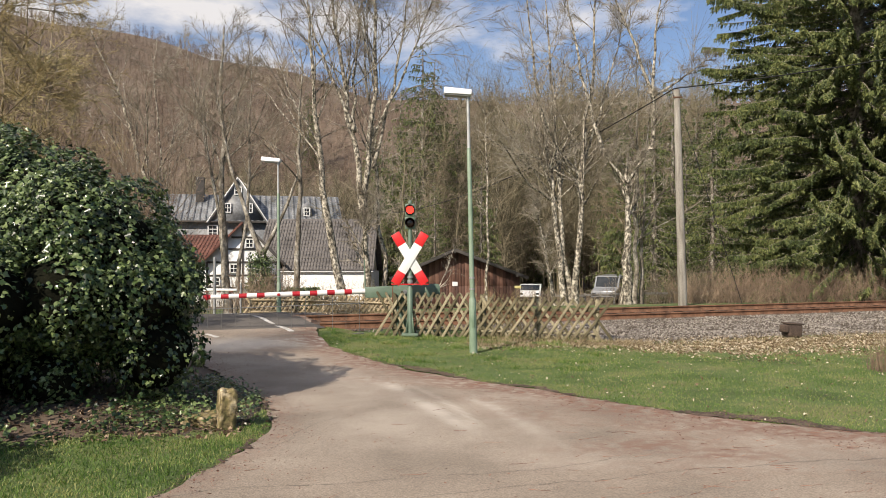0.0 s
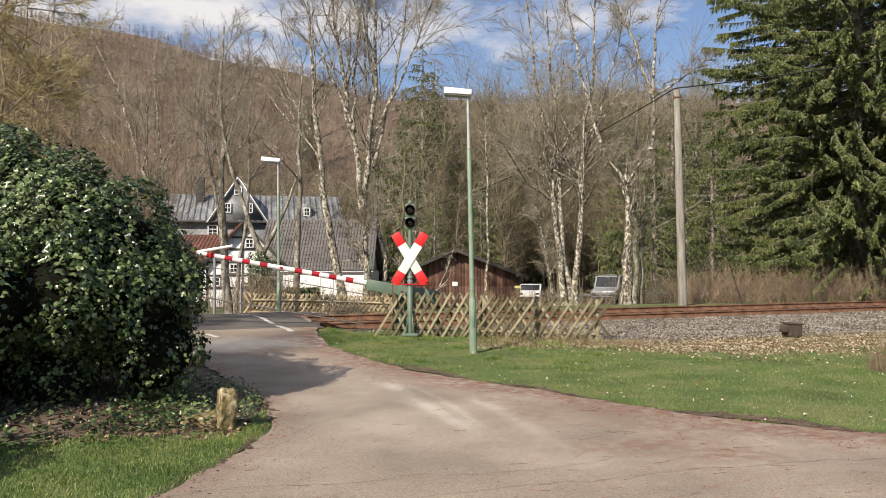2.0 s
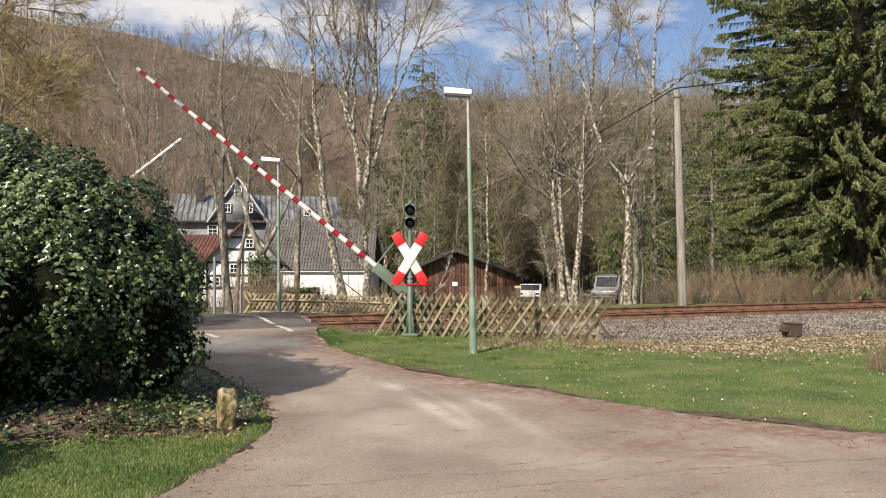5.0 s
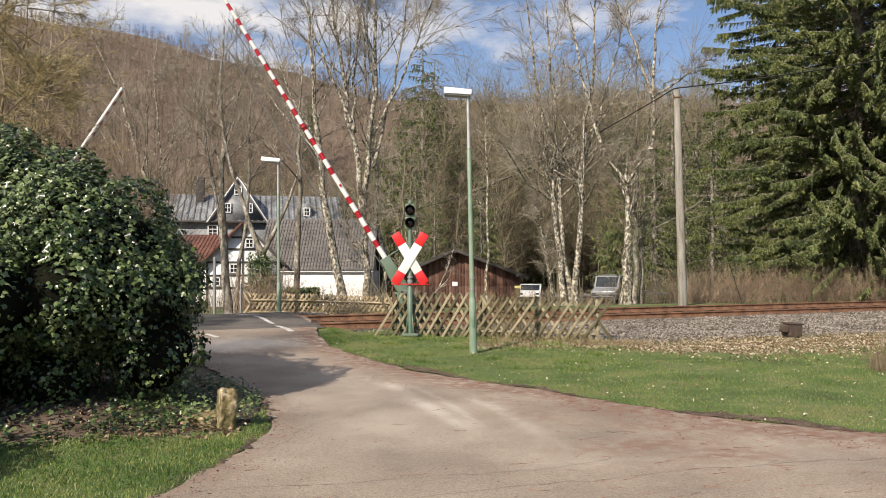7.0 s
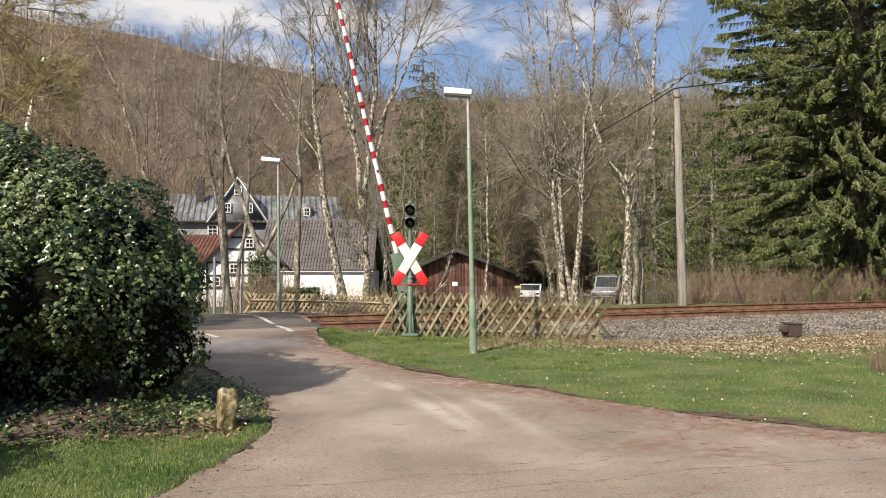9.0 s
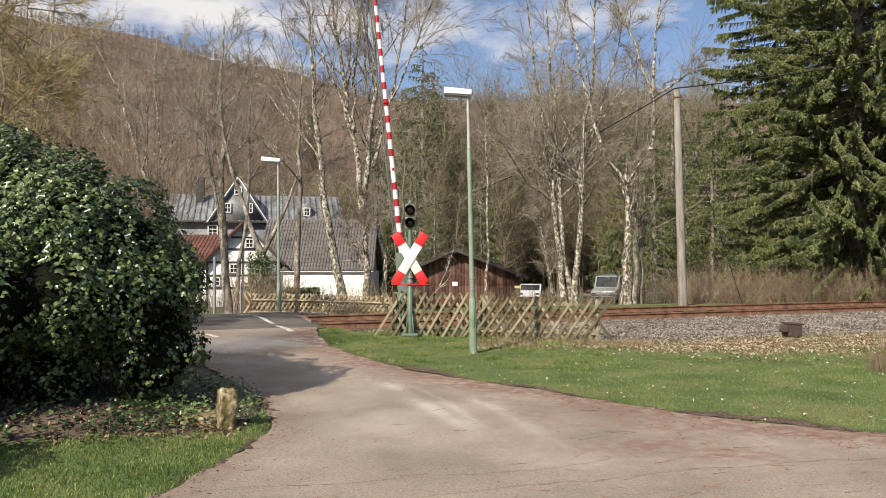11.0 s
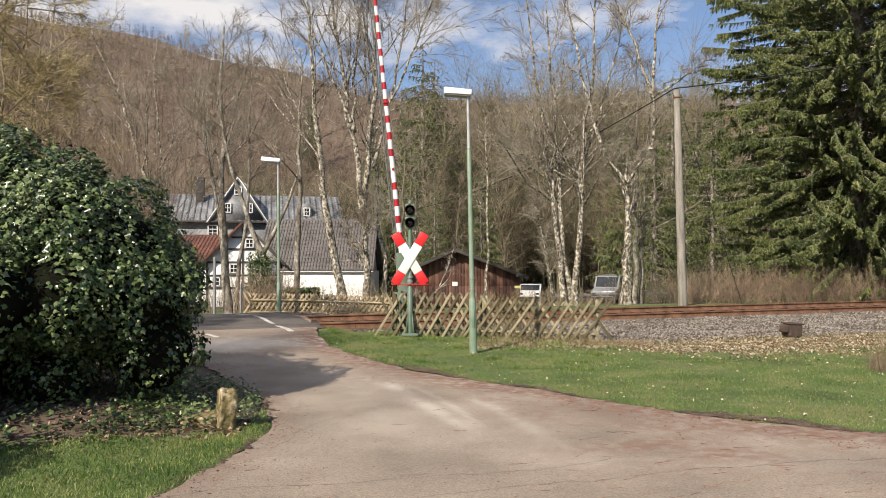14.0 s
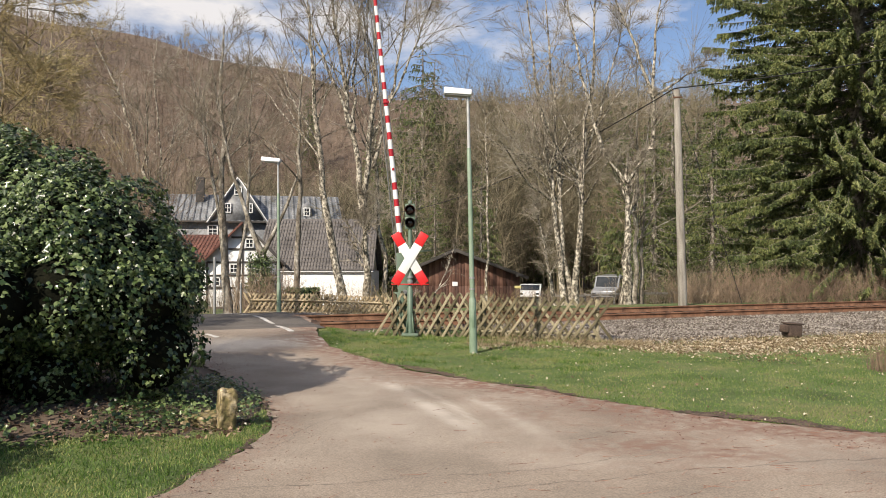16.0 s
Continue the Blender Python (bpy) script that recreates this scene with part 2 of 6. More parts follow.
# ---- mesh helpers ----
class Geo:
    """Collects points and faces of one mesh."""

    def __init__(self):
        self.v, self.f, self.n = [], [], 0

    def add(self, v, f):
        v = np.asarray(v, float).reshape(-1, 3)
        self.v.append(v)
        self.f.append(np.asarray(f, np.int64) + self.n)
        self.n += len(v)

    def box(self, size, m):
        sx, sy, sz = (s / 2 for s in size)
        c = np.array([(x, y, z) for x in (-sx, sx) for y in (-sy, sy) for z in (-sz, sz)])
        self.add([m @ Vector(p) for p in c], [(0, 1, 3, 2), (4, 6, 7, 5), (0, 4, 5, 1), (2, 3, 7, 6), (0, 2, 6, 4), (1, 5, 7, 3)])

    def slab(self, size, m, b=0.01):
        """A box with bevelled edges, centred on m."""
        bm = bmesh.new()
        bmesh.ops.create_cube(bm, size=1)
        bmesh.ops.scale(bm, vec=size, verts=bm.verts)
        bmesh.ops.bevel(bm, geom=bm.edges, offset=b, segments=2, affect="EDGES", profile=0.5)
        self.take(bm, m)

    def take(self, bm, m=Matrix()):
        bmesh.ops.triangulate(bm, faces=bm.faces)
        bm.verts.index_update()
        self.add([m @ v.co for v in bm.verts], [[v.index for v in f.verts] for f in bm.faces])
        bm.free()

    def tube(self, pts, radii, sides=8, cap=True):
        pts = np.asarray(pts, float)
        n = len(pts)
        radii = np.broadcast_to(radii, n)
        d = np.gradient(pts, axis=0)
        d /= np.linalg.norm(d, axis=1)[:, None] + 1e-12
        ref = np.array((0.0, 0.0, 1.0)) if abs(d[0][2]) < 0.8 else np.array((1.0, 0.0, 0.0))
        u = np.cross(d, ref)
        u /= np.linalg.norm(u, axis=1)[:, None] + 1e-12
        w = np.cross(d, u)
        a = np.arange(sides) * 2 * np.pi / sides
        ring = pts[:, None] + radii[:, None, None] * (np.cos(a)[None, :, None] * u[:, None] + np.sin(a)[None, :, None] * w[:, None])
        v = ring.reshape(-1, 3)
        i, k = np.meshgrid(np.arange(n - 1), np.arange(sides), indexing="ij")
        k2 = (k + 1) % sides
        f = np.stack([i * sides + k, i * sides + k2, (i + 1) * sides + k2, (i + 1) * sides + k], -1).reshape(-1, 4)
        self.add(v, f)
        if cap:
            for r, flip in ((0, 1), (n - 1, -1)):
                base = self.n
                self.add(np.vstack([pts[r], ring[r]]), [(0, 1 + (j if flip > 0 else (j + 1) % sides), 1 + ((j + 1) % sides if flip > 0 else j)) for j in range(sides)])

    def lathe(self, prof, m, sides=20):
        """prof: (radius, height) pairs, turned about z."""
        a = np.arange(sides) * 2 * np.pi / sides
        v = [m @ Vector((r * math.cos(t), r * math.sin(t), z)) for r, z in prof for t in a]
        f = [(i * sides + k, i * sides + (k + 1) % sides, (i + 1) * sides + (k + 1) % sides, (i + 1) * sides + k) for i in range(len(prof) - 1) for k in range(sides)]
        self.add(v, f)

    def prism(self, outline, depth, m, b=0.0):
        """outline: (x, z) polygon in the xz plane, extruded along y by depth."""
        bm = bmesh.new()
        vs = [bm.verts.new((x, 0, z)) for x, z in outline]
        face = bm.faces.new(vs)
        r = bmesh.ops.extrude_face_region(bm, geom=[face])
        bmesh.ops.translate(bm, vec=(0, depth, 0), verts=[g for g in r["geom"] if isinstance(g, bmesh.types.BMVert)])
        bmesh.ops.recalc_face_normals(bm, faces=bm.faces)
        if b:
            bmesh.ops.bevel(bm, geom=bm.edges, offset=b, segments=2, affect="EDGES", profile=0.5)
        self.take(bm, m)

    def segs(self, p0, p1, r0, r1, sides=3):
        """Many straight tapered twigs at once."""
        d = p1 - p0
        d = d / (np.linalg.norm(d, axis=1)[:, None] + 1e-9)
        ref = np.where(np.abs(d[:, 2:3]) < 0.85, np.array([[0.0, 0, 1]]), np.array([[1.0, 0, 0]]))
        u = np.cross(d, ref)
        u /= np.linalg.norm(u, axis=1)[:, None] + 1e-9
        w = np.cross(d, u)
        a = np.arange(sides) * 2 * np.pi / sides
        off = np.cos(a)[None, :, None] * u[:, None] + np.sin(a)[None, :, None] * w[:, None]
        v = np.concatenate([p0[:, None] + off * np.reshape(r0, (-1, 1, 1)), p1[:, None] + off * np.reshape(r1, (-1, 1, 1))], 1)
        k = np.arange(sides)
        q = np.stack([k, (k + 1) % sides, sides + (k + 1) % sides, sides + k], -1)
        f = (np.arange(len(p0)) * 2 * sides)[:, None, None] + q[None]
        self.add(v.reshape(-1, 3), f.reshape(-1, 4))

    def mesh(self, name, smooth=False):
        me = bpy.data.meshes.new(name)
        v = np.concatenate(self.v)
        me.vertices.add(len(v))
        me.vertices.foreach_set("co", v.astype(np.float32).ravel())
        loops = np.concatenate([f.ravel() for f in self.f]).astype(np.int32)
        sizes = np.concatenate([np.full(len(f), f.shape[1]) for f in self.f]).astype(np.int32)
        me.loops.add(len(loops))
        me.loops.foreach_set("vertex_index", loops)
        me.polygons.add(len(sizes))
        me.polygons.foreach_set("loop_start", np.concatenate([[0], np.cumsum(sizes)[:-1]]).astype(np.int32))
        me.polygons.foreach_set("loop_total", sizes)
        if smooth:
            me.polygons.foreach_set("use_smooth", np.ones(len(sizes), bool))
        me.update(calc_edges=True)
        me.validate()
        return me


def solid(name, g, material, parent=None, label="", category="", group="", kind="", smooth=False, at=None):
    """Links a Geo as one object, under a thing or at top level."""
    me = g.mesh(name, smooth) if isinstance(g, Geo) else g
    if not me.materials:
        me.materials.append(material)
    ob = new(name, me)
    if parent:
        ob.parent = parent
    if at is not None:
        ob.matrix_basis = at
    return tagged(ob, label, category, group, kind)


def thing(name, m, label, category, group="", kind=""):
    e = new(name)
    e.matrix_basis = m
    return tagged(e, label, category, group, kind)


def sstep(a, b, x):
    t = np.clip((np.asarray(x, float) - a) / (b - a), 0, 1)
    return t * t * (3 - 2 * t)


def wave(x, y, s, seed=0):
    """Cheap smooth noise in -1..1."""
    r = np.random.RandomState(seed)
    z = 0
    for _ in range(5):
        a, p, k = r.uniform(0, 6.28), r.uniform(0, 6.28), r.uniform(0.6, 1.7)
        z = z + np.sin((np.cos(a) * x + np.sin(a) * y) * k / s * 2.2 + p)
    return z / 3.2


def spline(points, n):
    """A smooth curve through points, n samples, even in length."""
    p = np.asarray(points, float)
    q = np.vstack([2 * p[0] - p[1], p, 2 * p[-1] - p[-2]])
    out = []
    for i in range(1, len(q) - 2):
        t = np.linspace(0, 1, 24, endpoint=False)[:, None]
        a, b, c, d = q[i - 1], q[i], q[i + 1], q[i + 2]
        out.append(0.5 * (2 * b + (c - a) * t + (2 * a - 5 * b + 4 * c - d) * t ** 2 + (3 * b - a - 3 * c + d) * t ** 3))
    o = np.vstack(out + [p[-1:]])
    s = np.concatenate([[0], np.cumsum(np.linalg.norm(np.diff(o, axis=0), axis=1))])
    k = np.linspace(0, s[-1], n)
    return np.stack([np.interp(k, s, o[:, j]) for j in range(o.shape[1])], 1)


# ---- the lie of the land ----
TRACK_O, TRACK_D, TRACK_N = np.array((-2.9, 18.46)), np.array((0.9239, 0.3827)), np.array((-0.3827, 0.9239))


def across(x, y):
    """Distance behind the nearer rail, square to the track."""
    return (x - TRACK_O[0]) * TRACK_N[0] + (y - TRACK_O[1]) * TRACK_N[1]


def on_track(u, v, z=0.0):
    p = TRACK_O + u * TRACK_D + v * TRACK_N
    return Vector((p[0], p[1], z))


def road_z(x, y):
    v = across(x, y)
    return (0.19 + 0.07 * sstep(0, 1.5, v)) * sstep(-4.0, -1.2, v) * (1 - sstep(3.0, 6.0, v)) + 0.06 * sstep(3, 6, v)


def land(x, y):
    x, y = np.asarray(x, float), np.asarray(y, float)
    v = across(x, y)
    z = 0.02 * sstep(-4.5, -2, v) + 0.06 * sstep(0.5, 2.5, v)
    z = z - 1.35 * sstep(4.5, 24, v) - 0.75 * sstep(24, 60, v)
    z = z + 0.05 * wave(x, y, 6, 3) * sstep(14, 22, np.abs(x - 2)) + 0.10 * wave(x, y, 9, 4) * sstep(4, 12, v)
    z = z + (road_z(x, y) - 0.03 - z) * sstep(0.0, 0.7, -1.75 - 1.25 * sstep(-1.25, -0.45, v) - x) * sstep(-5, -3, v) * (1 - sstep(4.5, 7, v))
    z = z + 0.22 * sstep(-2.2, -4.0, x + 0.0 * y) * (1 - sstep(9.2, 10.8, y)) * sstep(5.5, 8, y)
    # wooded slopes
    crest = 63.5 + 31 * sstep(-25, -150, x) + 3 * wave(x, y, 60, 7) + 2 * wave(x, y, 22, 8)
    rise = sstep(100, 300, y + 0.06 * np.abs(x)) ** 0.8
    return z + crest * rise - 0.09 * np.maximum(0, y - 320)


LEFT_EDGE = [(-16, -5), (-8, -0.5), (-4.2, 2.4), (-2.7, 4.2), (-2.03, 5.25), (-1.77, 6.26), (-1.69, 7.2), (-1.80, 8.14), (-2.15, 9.17), (-2.75, 10.25),
             (-3.9, 12.4), (-5.4, 14.8), (-7.4, 16.6), (-10.5, 18.2), (-15, 19.4), (-21, 20.5)]
RIGHT_EDGE = [(22, -5), (24, 2.5), (14, 5.2), (7, 6.45), (4.18, 7.24), (3.01, 7.93), (2.05, 8.8), (1.13, 9.88), (-0.03, 11.03), (-0.8, 12.15), (-2.0, 14.5),
              (-2.6, 16.1), (-2.95, 17.6), (-3.5, 19.6), (-4.9, 21.6), (-8, 23.2), (-13, 24.3), (-20, 25.5)]
NL = 260
edge_l, edge_r = spline(LEFT_EDGE, NL), spline(RIGHT_EDGE, NL)
ring_xy = np.vstack([edge_l, edge_r[::-1]])


def in_road(x, y):
    x, y = np.asarray(x, float), np.asarray(y, float)
    c = np.zeros(x.shape, bool)
    a, b = ring_xy, np.roll(ring_xy, -1, 0)
    for (x0, y0), (x1, y1) in zip(a, b):
        if y0 != y1:
            c ^= ((y0 > y) != (y1 > y)) & (x < (x1 - x0) * (y - y0) / (y1 - y0) + x0)
    return c


def edge_gap(x, y):
    """Distance to the nearer edge of the road."""
    p = np.stack([x, y], -1)
    g = np.full(x.shape, 1e9)
    for q in np.vstack([edge_l, edge_r])[::2]:
        g = np.minimum(g, np.hypot(p[..., 0] - q[0], p[..., 1] - q[1]))
    return g


def sheet(name, xs, ys, zf, keep=None):
    X, Y = np.meshgrid(xs, ys, indexing="xy")
    Z = zf(X, Y)
    nx, ny = len(xs), len(ys)
    i, j = np.meshgrid(np.arange(nx - 1), np.arange(ny - 1), indexing="xy")
    f = np.stack([j * nx + i, j * nx + i + 1, (j + 1) * nx + i + 1, (j + 1) * nx + i], -1).reshape(-1, 4)
    g = Geo()
    g.add(np.stack([X, Y, Z], -1).reshape(-1, 3), f)
    return g


xs = np.concatenate([np.linspace(-900, -160, 14), np.linspace(-150, -34, 36), np.linspace(-32, -14.4, 23), np.linspace(-14, 20, 171), np.linspace(20.8, 36, 20), np.linspace(38, 150, 36), np.linspace(160, 900, 14)])
ys = np.concatenate([np.linspace(-600, -30, 12), np.linspace(-26, -3, 12), np.linspace(-2, 34, 181), np.linspace(34.8, 70, 45), np.linspace(72, 340, 90), np.linspace(350, 1500, 18)])
g = sheet("ground", xs, ys, lambda x, y: land(x, y) - 0.05 * in_road(x, y))
ground = solid("ground", g, M_GRASS, kind="structure", label="grassy valley floor rising into wooded slopes", category="ground", smooth=True)
me = ground.data
me.materials.append(M_FORESTFLOOR)
cy = np.zeros(len(me.polygons) * 3)
me.polygons.foreach_get("center", cy)
cy = cy.reshape(-1, 3)
me.polygons.foreach_set("material_index", ((cy[:, 1] > 52) | ((cy[:, 0] < -1.9) & (cy[:, 1] > 6.9 + 0.45 * (cy[:, 0] + 3.2)) & (cy[:, 1] < 13)) | ((across(cy[:, 0], cy[:, 1]) > 9) & (wave(cy[:, 0], cy[:, 1], 5, 9) > 0.1))).astype(np.int32))

# road with its worn wheel paths
NA = 90
k = np.linspace(0, 1, NA)[None, :, None]
grid = edge_l[:, None] * (1 - k) + edge_r[:, None] * k
jit = (np.random.RandomState(2).normal(0, 0.03, (NL, 2)), np.random.RandomState(3).normal(0, 0.03, (NL, 2)))
grid[:, 0] += jit[0]
grid[:, -1] += jit[1]
gx, gy = grid[..., 0], grid[..., 1]
gz = road_z(gx, gy) + 0.004
i, j = np.meshgrid(np.arange(NL - 1), np.arange(NA - 1), indexing="ij")
g = Geo()
g.add(np.stack([gx, gy, gz], -1).reshape(-1, 3), np.stack([i * NA + j, i * NA + j + 1, (i + 1) * NA + j + 1, (i + 1) * NA + j], -1).reshape(-1, 4))
road = solid("road", g, M_ROAD, kind="structure", label="worn grey-brown asphalt road with pale tyre tracks", category="road")


def streak(x, y, pts, width):
    c = spline(pts, 40)
    d = np.full(x.shape, 1e9)
    t = np.zeros(x.shape)
    for n, q in enumerate(c):
        dd = np.hypot(x - q[0], y - q[1])
        t = np.where(dd < d, n / 39, t)
        d = np.minimum(d, dd)
    return np.exp(-(d / width) ** 2) * np.clip(np.sin(np.pi * np.clip(t, 0.02, 0.98)) * 1.6, 0, 1)


wear = 1.5 * streak(gx, gy, [(-0.95, 10.6), (-0.62, 10.0), (-0.15, 8.6), (0.16, 7.7), (0.32, 7.1)], 0.11)
wear += 1.2 * streak(gx, gy, [(-0.45, 10.2), (-0.12, 9.37), (0.2, 8.3), (0.40, 7.3)], 0.055)
wear += 0.9 * streak(gx, gy, [(0.2, 9.4), (0.55, 8.66), (0.83, 7.6), (0.95, 7.0)], 0.10)
wear += 0.35 * streak(gx, gy, [(-3.6, 15.6), (-2.6, 13.0), (-1.4, 10.8), (-0.6, 9.0), (-0.2, 6.0)], 0.5)
wear += 1.7 * np.exp(-((across(gx, gy) + 3.0) / 0.55) ** 2) * (gx < -2.2)
wear += 0.30 * (0.5 + 0.5 * wave(gx, gy, 1.2, 11)) * (gy > 6)
at = road.data.attributes.new("wear", "FLOAT", "POINT")
at.data.foreach_set("value", np.clip(wear * 0.62, 0, 1).astype(np.float32).ravel())

gap_r = np.full(gx.shape, 1e9)
for q in edge_r[::2]:
    gap_r = np.minimum(gap_r, np.hypot(gx - q[0], gy - q[1]))
gap_l = np.full(gx.shape, 1e9)
for q in edge_l[::2]:
    gap_l = np.minimum(gap_l, np.hypot(gx - q[0], gy - q[1]))
dirt = 0.9 * np.exp(-(gap_r / 0.45) ** 2) + 0.75 * np.exp(-(gap_r / 1.3) ** 2) * (0.5 + 0.5 * wave(gx, gy * 1.5, 0.6, 18)) + 0.5 * np.exp(-(gap_l / 0.25) ** 2)
dirt += 0.8 * np.clip(wave(gx * 0.6, gy * 1.7, 0.8, 17) * 2 - 0.1, 0, 1) * sstep(0.2, 1.4, gx) * np.exp(-(gap_r / 2.6) ** 2)
dirt += 0.55 * np.exp(-((gx - 1.9) / 0.9) ** 2 - ((gy - 6.7) / 0.9) ** 2) * np.clip(0.55 + wave(gx * 0.5, gy * 2.0, 0.5, 27), 0, 1)
at = road.data.attributes.new("dirt", "FLOAT", "POINT")
at.data.foreach_set("value", np.clip(dirt, 0, 0.95).astype(np.float32).ravel())

# dark crossing surface between and beside the rails
g = Geo()
us, vs = np.linspace(-16, -0.02, 70), np.linspace(-1.25, 3.6, 24)
P = np.array([[on_track(u, v) for u in us] for v in vs])
P[..., 2] = road_z(P[..., 0], P[..., 1]) + 0.008
P[:, -1, 2] -= 0.12
P[0, :, 2] -= 0.02
i, j = np.meshgrid(np.arange(len(vs) - 1), np.arange(len(us) - 1), indexing="ij")
n = len(us)
g.add(P.reshape(-1, 3), np.stack([i * n + j, i * n + j + 1, (i + 1) * n + j + 1, (i + 1) * n + j], -1).reshape(-1, 4))
crossing = solid("crossing_surface", g, M_CROSSING, kind="structure", label="dark asphalt of the level crossing between the rails", category="pavement")

# white edge line across the rails
def marking(p, q, w=0.13):
    p, q = np.array(p, float), np.array(q, float)
    d = (q - p) / np.linalg.norm(q - p)
    s = np.array((-d[1], d[0])) * w / 2
    t = np.linspace(0, 1, 12)[:, None]
    c = p + (q - p) * t
    v = np.vstack([np.c_[c - s, road_z(*(c - s).T) + 0.014], np.c_[c + s, road_z(*(c + s).T) + 0.014]])
    gg = Geo()
    gg.add(v, [(i, i + 1, i + 13, i + 12) for i in range(11)])
    return solid("road_marking", gg, M_LINE, kind="structure", label="worn white edge line on the crossing", category="marking")


marking((-3.20, 16.3), (-3.78, 17.5))
marking((-4.0, 18.1), (-4.9, 19.9), 0.11)
marking((-5.0, 20.1), (-6.2, 21.0), 0.10)
marking((-4.85, 15.7), (-4.5, 15.35), 0.11)

# ---- railway track ----
def ballast_edge(u):
    """How far the ballast reaches from the nearer rail towards the lawn."""
    return -0.45 - 4.75 * sstep(2.8, 5.4, u) - 0.5 * sstep(8, 14, u)



bal = Geo()
us, vs = np.linspace(-0.4, 60, 240), np.linspace(0, 1, 60)
U, Vv = np.meshgrid(us, vs, indexing="ij")
EDGE = ballast_edge(U) + 0.12 * wave(U, 0 * U, 0.5, 6)
Vv = EDGE + (3.6 - EDGE) * Vv
bx, by = TRACK_O[0] + U * TRACK_D[0] + Vv * TRACK_N[0], TRACK_O[1] + U * TRACK_D[1] + Vv * TRACK_N[1]
bz = land(bx, by) + 0.025 * sstep(EDGE, np.maximum(EDGE + 1.8, -1.2), Vv) * (1 - sstep(2.4, 3.5, Vv)) + 0.012 * wave(bx, by, 0.4, 5) + 0.010
rows_, cols_ = U.shape
i, j = np.meshgrid(np.arange(rows_ - 1), np.arange(cols_ - 1), indexing="ij")
bal.add(np.stack([bx, by, bz], -1).reshape(-1, 3), np.stack([i * cols_ + j, (i + 1) * cols_ + j, (i + 1) * cols_ + j + 1, i * cols_ + j + 1], -1).reshape(-1, 4))
bed = solid("ballast_bed", bal, M_BALLAST, kind="structure", label="grey crushed stone ballast beside the railway track", category="ballast")
bed.data.materials.append(M_RUSTBED)
bed.data.polygons.foreach_set("material_index", ((Vv[:-1, :-1] > -0.55) & (Vv[:-1, :-1] < 2.3)).astype(np.int32).ravel())
rs = np.random.RandomState(8)
N = 26000
u, v = rs.uniform(-0.3, 24, N), rs.uniform(-6.2, -0.35, N)
edge = ballast_edge(u)
keep = rs.uniform(size=N) < sstep(-0.6, 0.5, v - edge) * 0.95 + 0.03 * (v > edge - 1.2)
u, v, edge = u[keep], v[keep], edge[keep]
px_, py_ = TRACK_O[0] + u * TRACK_D[0] + v * TRACK_N[0], TRACK_O[1] + u * TRACK_D[1] + v * TRACK_N[1]
pz_ = land(px_, py_) + 0.025 * sstep(0, 1, (v - edge) / (np.maximum(edge + 1.8, -1.2) - edge)) + 0.014
octa = np.array([(1, 0, 0), (0, 1, 0), (-1, 0, 0), (0, -1, 0), (0, 0, 1), (0, 0, -1)], float)
of = np.array([(0, 1, 4), (1, 2, 4), (2, 3, 4), (3, 0, 4), (1, 0, 5), (2, 1, 5), (3, 2, 5), (0, 3, 5)])
n = len(px_)
sc = rs.uniform(0.012, 0.034, (n, 1, 1)) * rs.uniform(0.6, 1.3, (n, 6, 3))
a = rs.uniform(0, 6.28, n)
c, s = np.cos(a)[:, None], np.sin(a)[:, None]
o = octa[None] * sc
o = np.stack([o[..., 0] * c - o[..., 1] * s + 0.3 * o[..., 2], o[..., 0] * s + o[..., 1] * c, o[..., 2]], -1) + np.stack([px_, py_, pz_], -1)[:, None]
g = Geo()
g.add(o.reshape(-1, 3), (np.arange(n)[:, None, None] * 6 + of[None]).reshape(-1, 3))
solid("ballast_stones", g, M_STONE, kind="stuff", label="loose angular grey ballast stones beside the rails", category="stones")

track = thing("railway_track", Matrix(), "rusty brown rails on dark sleepers in grey ballast", "railway track")
RAIL = [(-0.062, 0), (0.062, 0), (0.062, 0.012), (0.012, 0.030), (0.010, 0.118), (0.034, 0.130), (0.034, 0.160), (0.028, 0.168), (-0.028, 0.168), (-0.034, 0.160), (-0.034, 0.130), (-0.010, 0.118), (-0.012, 0.030), (-0.062, 0.012)]
TURN = math.degrees(math.atan2(TRACK_D[1], TRACK_D[0]))


def rail(v, z, cant):
    gg = Geo()
    gg.prism(RAIL, 66, Matrix())
    m = Matrix.Translation(on_track(-0.06 - 0.25 * v, v, z)) @ pose(0, 0, 0, 0, 0, TURN) @ pose(0, 0, 0, 0, 0, -90)
    return solid("rail", gg, M_RUST, track, at=m)


rail(0.0, 0.035, 0)
rail(1.505, 0.115, 0)
gg = Geo()
gg.slab((0.26, 2.5, 0.15), Matrix(), 0.015)
sleeper_mesh = gg.mesh("sleeper")
fast = Geo()
fast.slab((0.16, 0.30, 0.05), Matrix(), 0.01)
fast.tube([(0, 0.1, 0), (0, 0.1, 0.07)], 0.022, 6)
fast.tube([(0, -0.1, 0), (0, -0.1, 0.07)], 0.022, 6)
fast_mesh = fast.mesh("fastening")
for n in range(46):
    u = 0.15 + n * 0.63
    m = Matrix.Translation(on_track(u, 0.75, 0.005)) @ pose(0, 0, 0, 3.0, 0, TURN)
    sl = solid("sleeper", sleeper_mesh, M_SLEEPER, track, at=m)
    for w, zz in ((0.0, 0.075), (1.505, 0.150)):
        solid("fastening", fast_mesh, M_RUST, track, at=Matrix.Translation(on_track(u, w, zz - 0.03)) @ pose(0, 0, 0, 0, 0, TURN))


